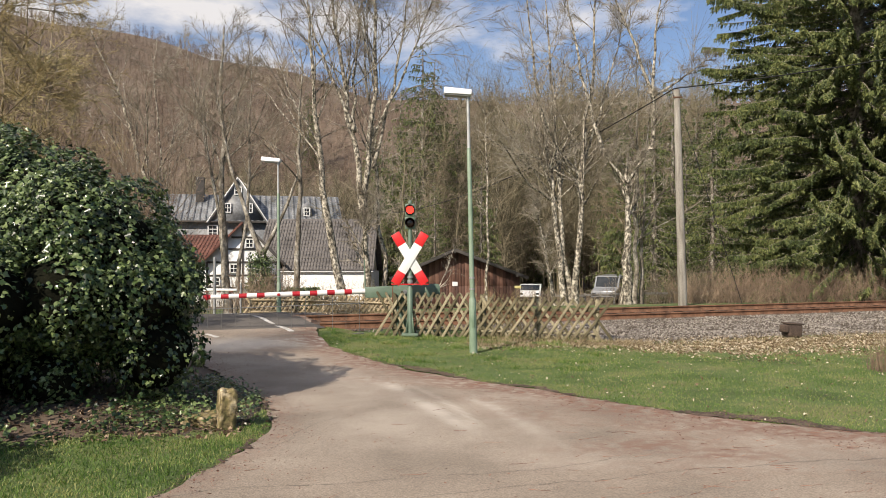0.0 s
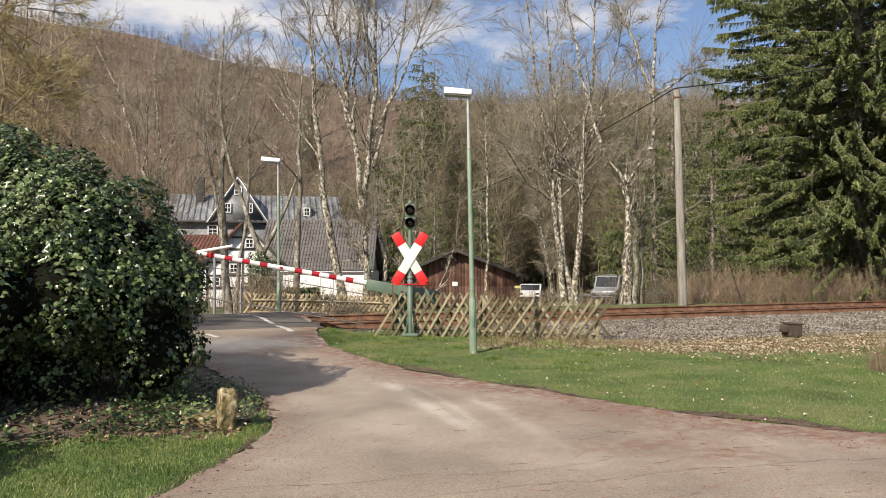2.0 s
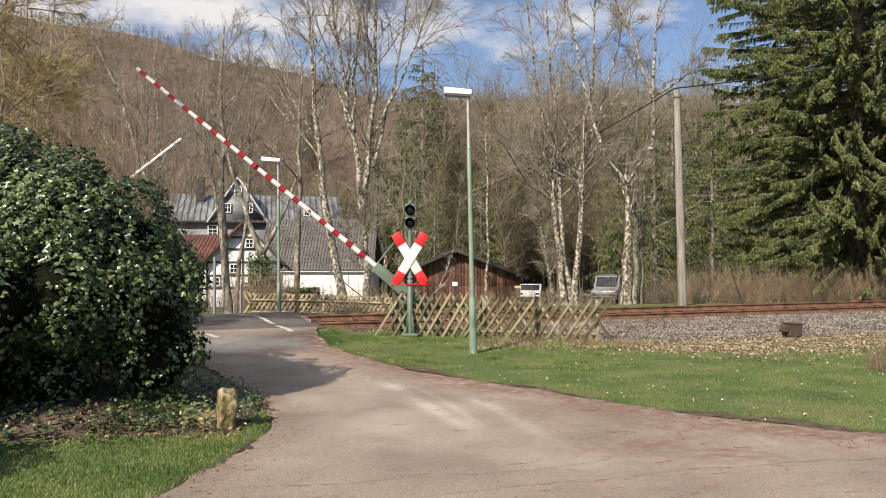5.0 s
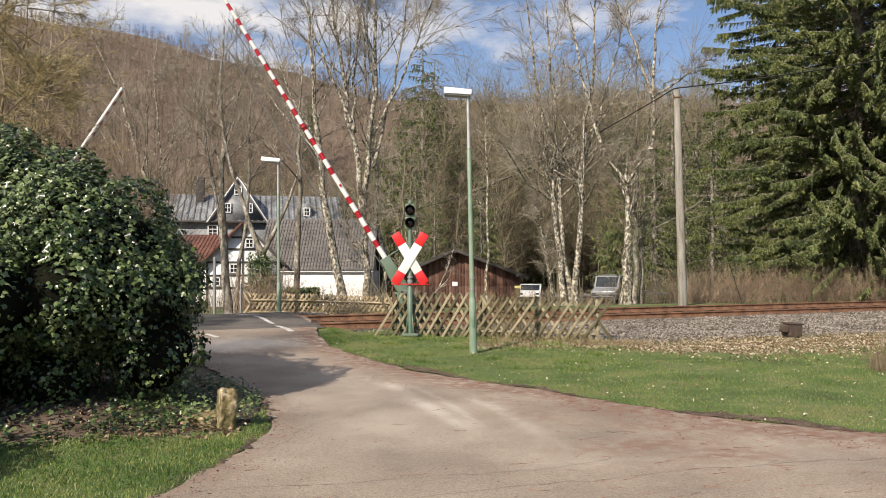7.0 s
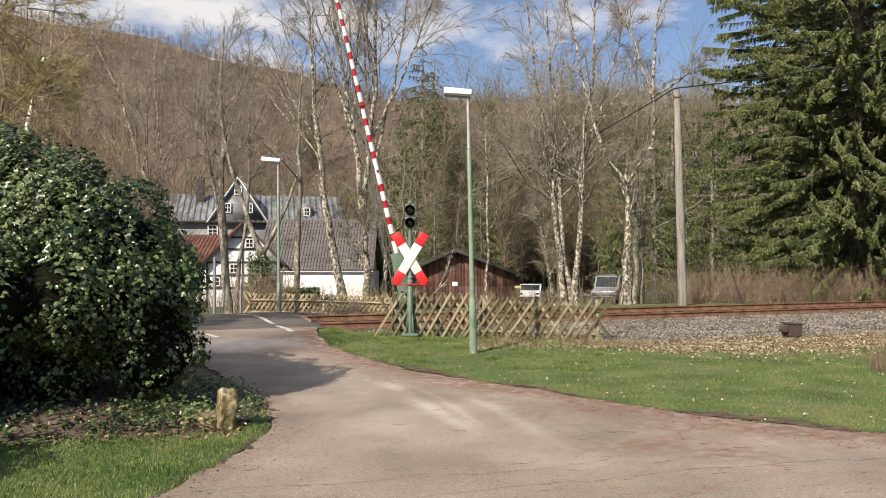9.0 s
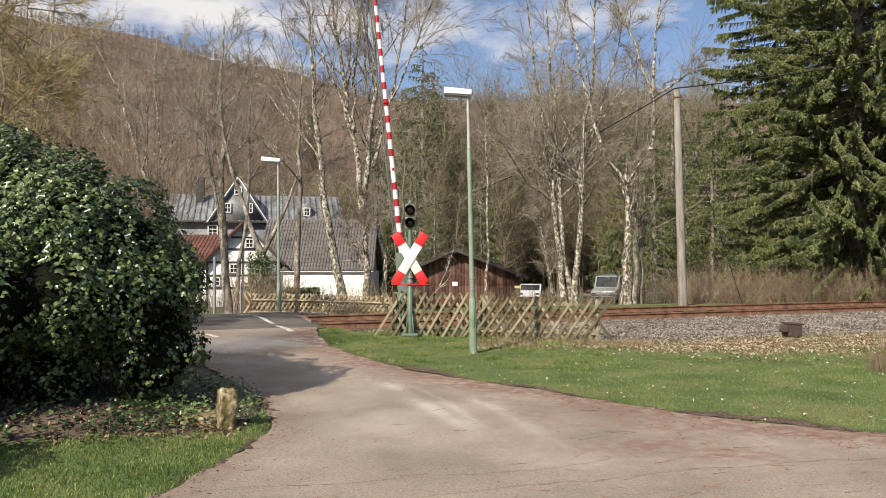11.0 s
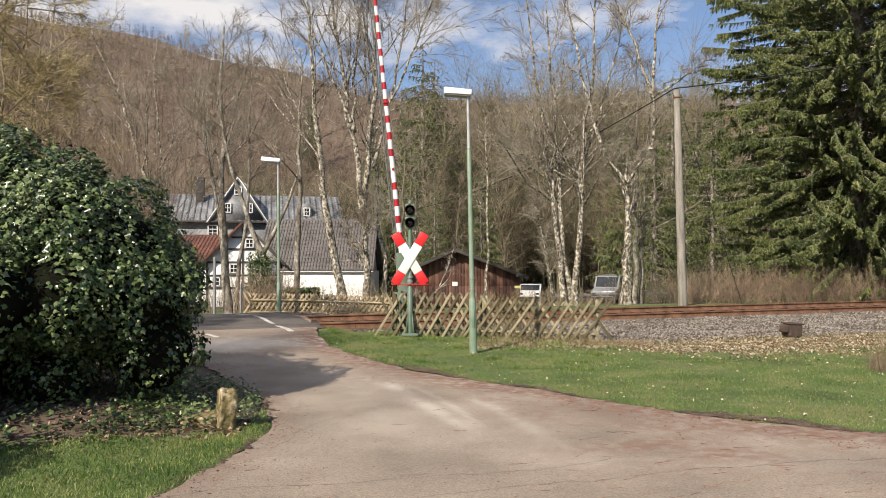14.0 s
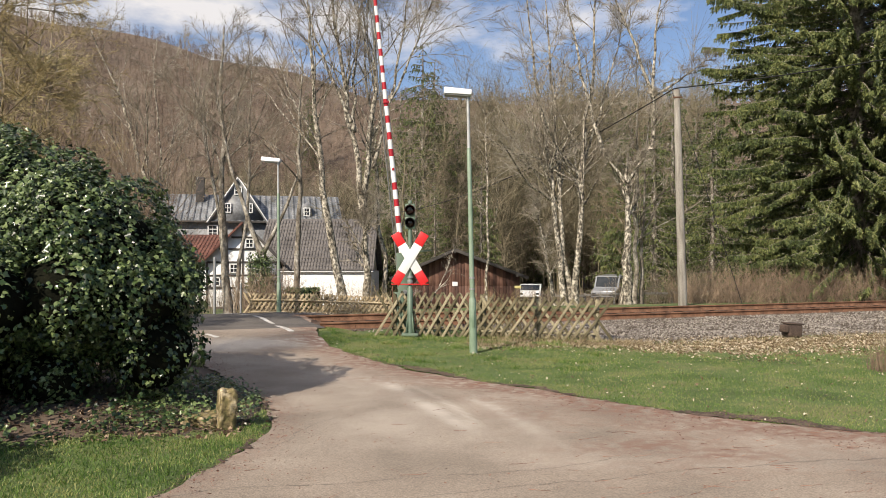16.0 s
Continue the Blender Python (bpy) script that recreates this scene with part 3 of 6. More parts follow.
# ---- lamps ----
def street_lamp(x, y, z, height, lean, head, label):
    t = thing("street_lamp", pose(x, y, z, 0, lean, 0), label, "street lamp", "street lamps at the crossing")
    g = Geo()
    g.tube([(0, 0, -0.15), (0, 0, 0.25), (0, 0, 0.3), (0, 0, 0.95), (0, 0, 1.0)], [0.072, 0.072, 0.067, 0.064, 0.048], 16)
    solid("post_base", g, M_POSTGREEN, t, smooth=True)
    g = Geo()
    g.tube([(0, 0, 0.95), (0, 0, height * 0.79), (0, 0, height * 0.795)], [0.046, 0.038, 0.031], 14)
    solid("post", g, M_POSTGREEN, t, smooth=True)
    g = Geo()
    g.tube([(0, 0, height * 0.785), (0, 0, height - 0.04)], [0.030, 0.026], 14)
    solid("upper_post", g, M_ZINC, t, "bare zinc-grey upper length of the post", smooth=True)
    g = Geo()
    g.slab((0.05, 0.012, 0.32), pose(0, -0.064, 0.62), 0.004)
    solid("access_door", g, M_POSTGREEN, t)
    for zz in (1.14, 1.34):
        g = Geo()
        g.tube([(0, 0, zz), (0, 0, zz + 0.035)], 0.052, 14)
        solid("collar", g, M_GREYMETAL, t, smooth=True)
    g = Geo()
    g.tube([(0, 0, height - 0.10), (0, 0, height + 0.02)], 0.040, 12)
    solid("socket", g, M_GREYMETAL, t)
    h = solid("lamp_head", None or head_mesh(head), M_LAMPWHITE, t, "white lamp cover", at=pose(-head * 0.36, 0, height + 0.065, 0, 6, 0))
    g = Geo()
    g.slab((head * 0.92, 0.20, 0.05), pose(0, 0, -0.062), 0.012)
    solid("diffuser", g, M_GREYMETAL, h, "grey translucent diffuser under the cover")
    return t


def head_mesh(w):
    g = Geo()
    bm = bmesh.new()
    bmesh.ops.create_cube(bm, size=1)
    for v in bm.verts:
        v.co.x *= w
        v.co.y *= 0.26 if v.co.z < 0 else 0.17
        v.co.z *= 0.125 if v.co.x < 0 else 0.105
    bmesh.ops.bevel(bm, geom=bm.edges, offset=0.016, segments=3, affect="EDGES", profile=0.5)
    g.take(bm)
    return g.mesh("lamp_head", True)


street_lamp(0.55, 13.84, 0.0, 4.66, -1.25, 0.50, "slim grey-green street lamp with flat white head on the verge")
street_lamp(-4.80, 22.5, 0.08, 4.53, -0.6, 0.56, "slim green street lamp beside the far lattice fence")


# ---- crossing signal with St Andrew's cross ----
def signal_post():
    Y = 16.80
    t = thing("crossing_signal", pose(-0.72, Y, 0.02), "green crossing signal post with two lamps and red-white cross", "signal")
    g = Geo()
    g.tube([(0, 0, 0.06), (0, 0, 1.05), (0, 0, 1.06), (0, 0, 2.48)], [0.062, 0.062, 0.052, 0.048], 14)
    solid("post", g, M_GREENPAINT, t, smooth=True)
    g = Geo()
    g.slab((0.36, 0.36, 0.06), pose(0, 0, 0.05), 0.01)
    g.slab((0.30, 0.30, 0.16), pose(0, 0, -0.06), 0.02)
    solid("base_plate", g, M_GREENPAINT, t)
    for a in range(4):
        g = Geo()
        g.prism([(0.04, 0.08), (0.14, 0.08), (0.045, 0.62)], 0.014, pose(0, 0, 0, 0, 0, 45 + 90 * a))
        solid("base_fin", g, M_GREENPAINT, t)
    for zz in (1.18, 1.28, 2.0):
        g = Geo()
        g.tube([(0, 0, zz), (0, 0, zz + 0.05)], 0.066, 14)
        solid("clamp", g, M_GREYMETAL if zz < 1.5 else M_GREENPAINT, t)
    # the cross: two crossed boards, white with red ends
    w, a = 0.200, 31.0
    for s in (-1, 1):
        m = pose(0, -0.085 - 0.012 * s, 1.705, 0, s * a, 0)
        b = Geo()
        b.slab((w, 0.008, 0.70), pose(0, 0, 0), 0.003)
        arm = solid("cross_board", b, M_WHITE, t, at=m)
        for e in (-1, 1):
            r = Geo()
            r.slab((w, 0.008, 0.285), pose(0, 0, e * (0.35 + 0.1425)), 0.003)
            solid("red_end", r, M_RED, arm, "red reflective board end")
    g = Geo()
    g.slab((0.82, 0.03, 0.022), pose(0, -0.07, 1.145), 0.004)
    solid("lower_rail", g, M_RED, t, "thin red steel rail under the cross")
    for s in (-1, 1):
        g = Geo()
        g.slab((0.022, 0.022, 0.40), pose(0.38 * s, -0.04, 0.95), 0.003)
        if s < 0:
            solid("rail_stay", g, M_RUST, t)
    # two-lamp head
    body = Geo()
    body.slab((0.225, 0.14, 0.275), pose(0, 0, 2.765), 0.02)
    body.slab((0.225, 0.14, 0.275), pose(0, 0, 2.485), 0.02)
    head = solid("signal_head", body, M_GREENPAINT, t)
    g = Geo()
    g.lathe([(0.001, 2.98), (0.03, 2.98), (0.045, 2.94), (0.05, 2.91)], Matrix(), 12)
    solid("cap", g, M_GREENPAINT, head, smooth=True)
    for zz, nm in ((2.765, "upper"), (2.485, "lower")):
        face = Geo()
        m = pose(0, -0.072, zz, 90, 0, 0)
        face.lathe([(0.001, -0.002), (0.108, -0.002), (0.112, 0.002), (0.112, 0.012)], m, 28)
        solid("lamp_surround", face, M_BLACK, head, "round black lamp surround")
        hood = Geo()
        arc = [(0.104 * math.cos(q), 0.104 * math.sin(q)) for q in np.linspace(math.radians(-25), math.radians(205), 22)]
        v = []
        for cx, cz in arc:
            for yy, rr in ((-0.07, 1.0), (-0.07, 1.035), (-0.25, 1.035), (-0.25, 1.0)):
                cut = yy if cz > 0 else yy * (0.6 if yy < -0.1 else 1)
                v.append((cx * rr, cut, zz + cz * rr))
        f = [(4 * q + e, 4 * q + (e + 1) % 4, 4 * q + 4 + (e + 1) % 4, 4 * q + 4 + e) for q in range(21) for e in range(4)]
        hood.add(v, f)
        solid("hood", hood, M_BLACK, head, "black visor over the lamp", smooth=True)
        lens = Geo()
        lens.lathe([(0.001, 0.022), (0.04, 0.020), (0.075, 0.012), (0.086, 0.0)], pose(0, -0.082, zz, 90, 0, 0), 24)
        solid("lens", lens, M_LENSRED if nm == "upper" else M_LENSDARK, head, "round red signal lens" if nm == "upper" else "unlit dark signal lens", smooth=True)
    # added dark disc in the visor: covers the upper lens when signal goes out
    sh = Geo()
    sh.lathe([(0.001, 0.010), (0.05, 0.008), (0.098, 0.002), (0.098, -0.003), (0.001, -0.003)], pose(0, 0, 0, 90, 0, 0), 24)
    shutter = solid("shutter", sh, M_LENSDARK, head, "added dark disc that hides the lit signal lens")
    return shutter


shutter = signal_post()


# ---- barriers ----
def barrier(m, length, label, radius=0.062, box=True, first=1.25, drop=0.87, marks=17, pitch=0.378, plain=False):
    """A lifting barrier; its boom points along -x of the thing, its axle is the thing's origin."""
    t = thing("level_crossing_barrier", m, label, "barrier", "barriers of the crossing")
    g = Geo()
    g.slab((0.42, 0.36, 0.95), pose(0.02, 0.30, -0.50), 0.02)
    solid("drive_housing", g, M_GREENPAINT, t, "grey-green drive housing of the barrier")
    g = Geo()
    g.tube([(0, 0.35, 0), (0, -0.18, 0)], 0.05, 14)
    solid("axle", g, M_GREYMETAL, t)
    arm = new("boom")
    arm.parent = t
    g = Geo()
    g.prism([(-0.88, 0.13), (0.76, 0.15), (0.80, 0.10), (0.80, -0.12), (0.74, -0.15), (-0.88, -0.10)], 0.05, pose(0, -0.16, 0), 0.008)
    g.prism([(-0.88, 0.13), (0.76, 0.15), (0.80, 0.10), (0.80, -0.12), (0.74, -0.15), (-0.88, -0.10)], 0.05, pose(0, 0.06, 0), 0.008)
    g.slab((0.26, 0.30, 0.26), pose(0.56, -0.02, 0.01), 0.02)
    solid("counterweight_arm", g, M_GREENPAINT, arm, "grey-green counterweight arm of the barrier")
    x0, n = -0.80, 0
    edges = [x0]
    reds = []
    for kk in range(marks):
        c = -(first + pitch * kk)
        reds.append((c - 0.082, c + 0.082, kk))
    cuts = [x0]
    for a, b, kk in reds:
        cuts += [b, a]
    cuts.append(-length)
    for q in range(len(cuts) - 1):
        a, b = cuts[q], cuts[q + 1]
        if b < -length - 0.001 or a <= b:
            continue
        r0 = radius * (1 - 0.42 * (-a - 0.8) / length)
        r1 = radius * (1 - 0.42 * (-b - 0.8) / length)
        sg = Geo()
        sg.tube([(a, 0, 0.04), (b, 0, 0.04)], [r0, r1], 14)
        small = q % 2 == 1 and q // 2 == 4
        solid("red_band" if q % 2 else "white_band", sg, M_WHITE if (q % 2 == 0 or small or plain) else M_DARKRED, arm, smooth=False)
        if plain and q % 2:
            sg = Geo()
            sg.slab((0.13, 0.085, 0.075), pose((a + b) / 2, 0, 0.052 - r0), 0.004)
            solid("red_marker", sg, M_REDTILE, arm, "small dark red marker under the boom")
    g = Geo()
    g.slab((0.06, 0.015, 0.05), pose(-(first + pitch * 4) - 0.0, -radius - 0.004, 0.04), 0.003)
    solid("joint_mark", g, M_DARKRED, arm, "small red mark at the boom joint")
    g = Geo()
    g.slab((0.045, 0.15, 0.125), pose(-(first + pitch * 8), 0, 0.04), 0.01)
    solid("boom_clamp", g, M_DARKRED, arm, "dark red clamp around the boom")
    g = Geo()
    g.tube([(-0.86, 0.10, 0.05), (-0.86, 0.10, 0.74)], 0.016, 8)
    solid("strut", g, M_GREENPAINT, arm, "thin green strut at the root of the boom")
    # curtain of hanging rods
    hang = []
    count = 22
    for kk in range(count):
        x = -1.0 - kk * (length - 1.25) / (count - 1)
        h = Geo()
        h.segs(np.array([[0, 0, 0.0]]), np.array([[0, 0, -drop * 0.98]]), [0.005], [0.005], 4)
        o = solid("hanger", h, M_ROD, arm, at=pose(x, 0.0, -0.02))
        hang.append((o, x))
    rods = []
    for dz, r in ((-0.20, 0.012), (-drop, 0.015)):
        h = Geo()
        h.tube([(-0.9, 0, 0), (-length + 0.2, 0, 0)], r, 6)
        o = solid("curtain_rod", h, M_ROD, t)
        rods.append((o, dz))
    return t, arm, hang, rods


NEAR_BARRIER = barrier(pose(-0.88, 17.30, 0.985, 0, 0, 10.4), 7.47, "raised red and white level crossing barrier with green counterweight")
FAR_BARRIER = barrier(pose(-14.0, 23.6, 0.80, 0, 0, 187), 7.47, "mostly white barrier with red markers beyond the tracks", radius=0.078, plain=True)


# ---- fences ----
def slat_mesh(length, w=0.056, t=0.022):
    g = Geo()
    g.prism([(-w / 2, -length / 2), (w / 2, -length / 2), (w / 2, length / 2 - 0.02), (w * 0.2, length / 2), (-w * 0.2, length / 2), (-w / 2, length / 2 - 0.02)], t, pose(0, -t / 2, 0), 0.005)
    return g.mesh("slat")


def lattice_fence(p0, p1, z0, z1, height, pitch, tilt, material, label, rng, group, front=0.022, posts=2):
    """Crossed slats nailed to two rails between posts, from p0 to p1; z0, z1: the ground at both ends."""
    p0, p1 = Vector((*p0, z0)), Vector((*p1, z1))
    flat = Vector((p1.x - p0.x, p1.y - p0.y, 0))
    turn = math.degrees(math.atan2(flat.y, flat.x))
    slope = math.degrees(math.atan2(z1 - z0, flat.length))
    t = thing("lattice_fence", Matrix.Translation(p0) @ pose(0, 0, 0, 0, -slope, turn), label, "fence", group)
    L = (p1 - p0).length
    span = height / math.cos(radians(tilt))
    mesh = slat_mesh(span)
    over = height * math.tan(radians(tilt)) / 2
    for s in (1, -1):
        x = -over * 0.4
        while x < L + over * 0.4:
            lo, hi = 0.0, 1.0
            h = rng.normal(0, 0.012)
            m = pose(x, -0.038 if s > 0 else -0.010, 0.03 + height / 2 + h, rng.normal(0, 0.8), s * (tilt + rng.normal(0, 1.0)), 0)
            solid("slat", mesh, material, t, at=m)
            x += pitch * rng.uniform(0.96, 1.04)
    for zz in (0.22, 0.74):
        g = Geo()
        g.tube([(-0.05, front, zz * height), (L * 0.5, front + 0.002, zz * height + 0.008), (L + 0.05, front, zz * height)], 0.026, 8)
        solid("rail", g, material, t)
    for k in range(posts):
        g = Geo()
        x = L * k / (posts - 1)
        g.tube([(x, 0.075, -0.2), (x, 0.075, height * 0.97), (x, 0.075, height)], [0.045, 0.045, 0.028], 10)
        solid("post", g, material, t)
    return t


rf = np.random.RandomState(5)
lattice_fence((-1.08, 16.98), (0.83, 16.72), -0.03, -0.04, 0.98, 0.185, 30, M_LATTICE, "weathered wooden lattice fence behind the crossing signal", rf, "lattice fences", posts=3)
lattice_fence((0.87, 16.62), (3.17, 15.85), -0.05, -0.05, 0.92, 0.198, 35, M_LATTICE, "weathered crooked lattice fence on the grass verge", rf, "lattice fences", posts=3)
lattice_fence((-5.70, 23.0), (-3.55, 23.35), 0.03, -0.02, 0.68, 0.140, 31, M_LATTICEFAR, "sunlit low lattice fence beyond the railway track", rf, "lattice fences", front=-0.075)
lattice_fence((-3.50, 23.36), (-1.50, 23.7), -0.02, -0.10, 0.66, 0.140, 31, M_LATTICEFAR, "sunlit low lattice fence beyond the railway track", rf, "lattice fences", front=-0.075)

# ---- pole and cables ----
pole = thing("utility_pole", pose(8.74, 28.0, land(8.74, 28.0), 0, -1.3, 0), "weathered grey wooden utility pole beyond the track", "pole")
g = Geo()
g.tube([(0, 0, -0.3), (0, 0, 3), (0, 0, 7.9), (0, 0, 7.96)], [0.165, 0.15, 0.112, 0.05], 14)
solid("shaft", g, M_POLE, pole, smooth=True)
for s in (-1, 1):
    g = Geo()
    g.lathe([(0.012, 0), (0.03, 0.01), (0.035, 0.05), (0.022, 0.07), (0.03, 0.09), (0.001, 0.11)], pose(s * 0.13, -0.05, 7.62), 10)
    solid("insulator", g, M_BLACK, pole, smooth=True)
g = Geo()
g.slab((0.34, 0.04, 0.05), pose(0, -0.10, 7.62), 0.005)
solid("bracket", g, M_RUST, pole)


def cable(name, p, q, sag, r, label):
    t = np.linspace(0, 1, 40)[:, None]
    c = np.array(p) * (1 - t) + np.array(q) * t
    c[:, 2] -= sag * 4 * (t * (1 - t))[:, 0]
    g = Geo()
    g.tube(c, r, 5)
    return solid(name, g, M_CABLE, label=label, category="cable", smooth=True)


cable("overhead_cable", (8.45, 27.9, 8.02), (30.0, 30.5, 12.6), 0.45, 0.024, "black overhead cable running from the wooden pole")
cable("overhead_cable", (8.45, 27.9, 8.02), (-6.5, 61.0, 5.6), 1.3, 0.022, "black overhead cable sagging from the pole to the barn")
cable("guy_wire", (8.75, 27.95, 7.1), (11.0, 28.2, land(11.0, 28.2)), 0.02, 0.012, "thin steel guy wire staying the wooden pole")

# ---- small things by the track ----
g = Geo()
g.slab((0.34, 0.30, 0.29), pose(0.05, 0, 0.145), 0.05)
eq = thing("track_cable_box", pose(7.55, 16.75, land(7.55, 16.75) + 0.02, 2, 3, 12), "dark rusty steel trackside box on the ballast", "box")
solid("body", g, M_SLEEPER, eq)
g = Geo()
g.slab((0.14, 0.18, 0.17), pose(-0.18, -0.05, 0.18), 0.03)
solid("connector", g, M_SLEEPER, eq)
g = Geo()
g.slab((0.36, 0.32, 0.03), pose(0.05, 0, 0.295), 0.01)
solid("lid", g, M_SLEEPER, eq)


def rock(size, seed):
    bm = bmesh.new()
    bmesh.ops.create_cube(bm, size=1)
    bmesh.ops.subdivide_edges(bm, edges=bm.edges, cuts=7, use_grid_fill=True)
    for v in bm.verts:
        p = v.co.copy()
        q = p.normalized() * 0.62
        p = p * 0.94 + q * 0.06
        n = noise.noise_vector(p * 2.3 + Vector((seed, 0, 0))) * 0.10 + noise.noise_vector(p * 7 + Vector((seed, 3, 0))) * 0.06
        v.co = Vector(((p.x + n.x) * size[0], (p.y + n.y) * size[1], (p.z + n.z) * size[2]))
    g = Geo()
    g.take(bm)
    return g


solid("boundary_stone", rock((0.165, 0.24, 0.44), 3), M_SANDSTONE, label="upright yellowish mossy sandstone block at the road edge", category="stone", at=pose(-2.12, 7.55, land(-2.12, 7.55) + 0.15, 4, 3, 24))
solid("boundary_stone", rock((0.36, 0.26, 0.26), 9), M_SANDSTONE, label="low sandstone block half buried under ivy", category="stone", at=pose(-2.40, 7.66, land(-2.40, 7.66) - 0.03, 4, -8, 10))

for x, y, h, r, nm in ((-6.9, 23.2, 1.75, 0.045, "slim grey steel post at the far side of the crossing"), (-5.95, 22.6, 0.95, 0.03, "short thin steel post beside the crossing")):
    p = thing("steel_post", pose(x, y, land(x, y)), nm, "post")
    g = Geo()
    g.tube([(0, 0, -0.1), (0, 0, h)], r, 10)
    solid("tube", g, M_GREYMETAL, p, smooth=True)
    g = Geo()
    g.lathe([(r * 1.05, h - 0.02), (r * 1.05, h + 0.01), (0.001, h + 0.02)], Matrix(), 10)
    solid("cap", g, M_GREYMETAL, p)


mk = thing("marker_post", pose(2.36, 24.2, land(2.36, 24.2)), "rusty marker post with a yellow cap beyond the track", "post")
g = Geo()
g.slab((0.15, 0.12, 0.9), pose(0, 0, 0.34), 0.015)
solid("shaft", g, M_SLEEPER, mk)
g = Geo()
g.slab((0.20, 0.16, 0.08), pose(0, 0, 0.80), 0.015)
solid("cap", g, M_YELLOW, mk, "yellow painted cap")


# ---- houses ----
def window_unit(parent, x, y, z, w, h, cols=2, rows=2, frame_m=None):
    fr = Geo()
    b = 0.09
    for sx in (-1, 1):
        fr.slab((b, 0.08, h + b), pose(x + sx * w / 2, y - 0.05, z), 0.01)
        fr.slab((w, 0.08, b), pose(x, y - 0.05, z + sx * h / 2), 0.01)
    win = solid("window", fr, frame_m or M_WHITE, parent, "white framed window with small panes")
    bars = Geo()
    for c in range(1, cols):
        bars.slab((0.05, 0.05, h), pose(x - w / 2 + w * c / cols, y - 0.05, z), 0.005)
    for r in range(1, rows):
        bars.slab((w, 0.05, 0.05), pose(x, y - 0.05, z - h / 2 + h * r / rows), 0.005)
    solid("glazing_bars", bars, M_WHITE, win)
    for c in range(cols):
        for r in range(rows):
            pg = Geo()
            pg.box((w / cols - 0.05, 0.02, h / rows - 0.05), pose(x - w / 2 + w * (c + 0.5) / cols, y - 0.02, z - h / 2 + h * (r + 0.5) / rows))
            solid("pane", pg, M_GLASS, win)
    return win


def roof_plane(parent, x0, x1, y0, z0, y1, z1, material, name="roof", ribs=0.24, label=""):
    """A pitched roof from the eave (y0, z0) to the ridge (y1, z1), with rows of raised tiles."""
    g = Geo()
    run = math.hypot(y1 - y0, z1 - z0)
    m = Matrix.Translation(((x0 + x1) / 2, (y0 + y1) / 2, (z0 + z1) / 2)) @ pose(0, 0, 0, math.degrees(math.atan2(z1 - z0, y1 - y0)), 0, 0)
    g.slab((x1 - x0, run, 0.14), m, 0.02)
    n = int((x1 - x0) / ribs)
    for k in range(n):
        x = -(x1 - x0) / 2 + ribs * (k + 0.5)
        rows = int(run / 0.42)
        for r in range(rows):
            yy = -run / 2 + 0.42 * (r + 0.5)
            g.box((ribs * 0.5, 0.40, 0.045), m @ pose(x, yy, 0.078, -3.0, 0, 0))
    ro = solid(name, g, material, parent, label)
    return ro


barn = thing("barn", Matrix(), "long white plastered barn with grey tiled roof", "barn")
g = Geo()
g.slab((8.1, 8.5, 4.4), pose(-9.75, 64.0, -1.16), 0.02)
solid("wall", g, M_PLASTER, barn)
roof_plane(barn, -14.6, -5.4, 59.6, 1.10, 64.0, 5.35, M_TILE)
roof_plane(barn, -14.6, -5.4, 68.4, 1.10, 64.0, 5.35, M_TILE)
g = Geo()
g.tube([(-14.6, 59.55, 1.02), (-5.4, 59.55, 1.02)], 0.08, 8)
solid("gutter", g, M_GREYMETAL, barn)
g = Geo()
g.prism([(-3.9, 0), (3.9, 0), (0, 4.2)], 0.3, pose(-5.85, 64.0, 1.0, 0, 0, 90))
solid("gable", g, M_PLASTER, barn)

half = thing("half_timbered_house", Matrix.Translation((-15.3, 58.6, 0)) @ pose(0, 0, 0, 0, 0, 17) @ Matrix.Translation((15.3, -58.6, 0)), "white half-timbered gable house with dark beams", "house")
gx0 = -15.3
g = Geo()
g.prism([(gx0 - 2.75, -2.4), (gx0 + 2.75, -2.4), (gx0 + 2.75, 1.9), (gx0, 4.75), (gx0 - 2.75, 1.9)], 8.0, pose(0, 58.6, 0))
solid("wall", g, M_PLASTER, half)
beams = [((-2.7, -0.2), (2.7, -0.2)), ((-2.7, 0.75), (2.7, 0.75)), ((-2.6, 1.75), (2.6, 1.75)), ((-1.75, 2.75), (1.75, 2.75)), ((-0.85, 3.65), (0.85, 3.65))]
beams += [((x, -2.2), (x, 1.75)) for x in (-2.6, -1.3, 0.0, 1.3, 2.6)] + [((x, 1.75), (x, 2.75)) for x in (-1.2, 0.0, 1.2)] + [((0, 2.75), (0, 4.4)), ((-2.6, -0.2), (-1.3, 0.75)), ((2.6, -0.2), (1.3, 0.75))]
for (x0, z0), (x1, z1) in beams:
    g = Geo()
    L = math.hypot(x1 - x0, z1 - z0)
    g.slab((L, 0.08, 0.15), pose(gx0 + (x0 + x1) / 2, 58.58, (z0 + z1) / 2, 0, -math.degrees(math.atan2(z1 - z0, x1 - x0)), 0), 0.01)
    solid("beam", g, M_TIMBER, half)
for s in (-1, 1):
    g = Geo()
    a = math.degrees(math.atan2(2.85, 2.75))
    g.slab((4.5, 8.8, 0.16), pose(gx0 + s * 1.62, 62.4, 3.15, 0, s * a, 0), 0.02)
    solid("roof", g, M_TILE if s > 0 else M_REDTILE, half)
for x, z in ((-0.65, 1.28), (0.65, 1.28), (0.5, 3.2), (-1.95, 0.28), (0.65, 0.28)):
    window_unit(half, gx0 + x, 58.56, z, 0.55, 0.62)

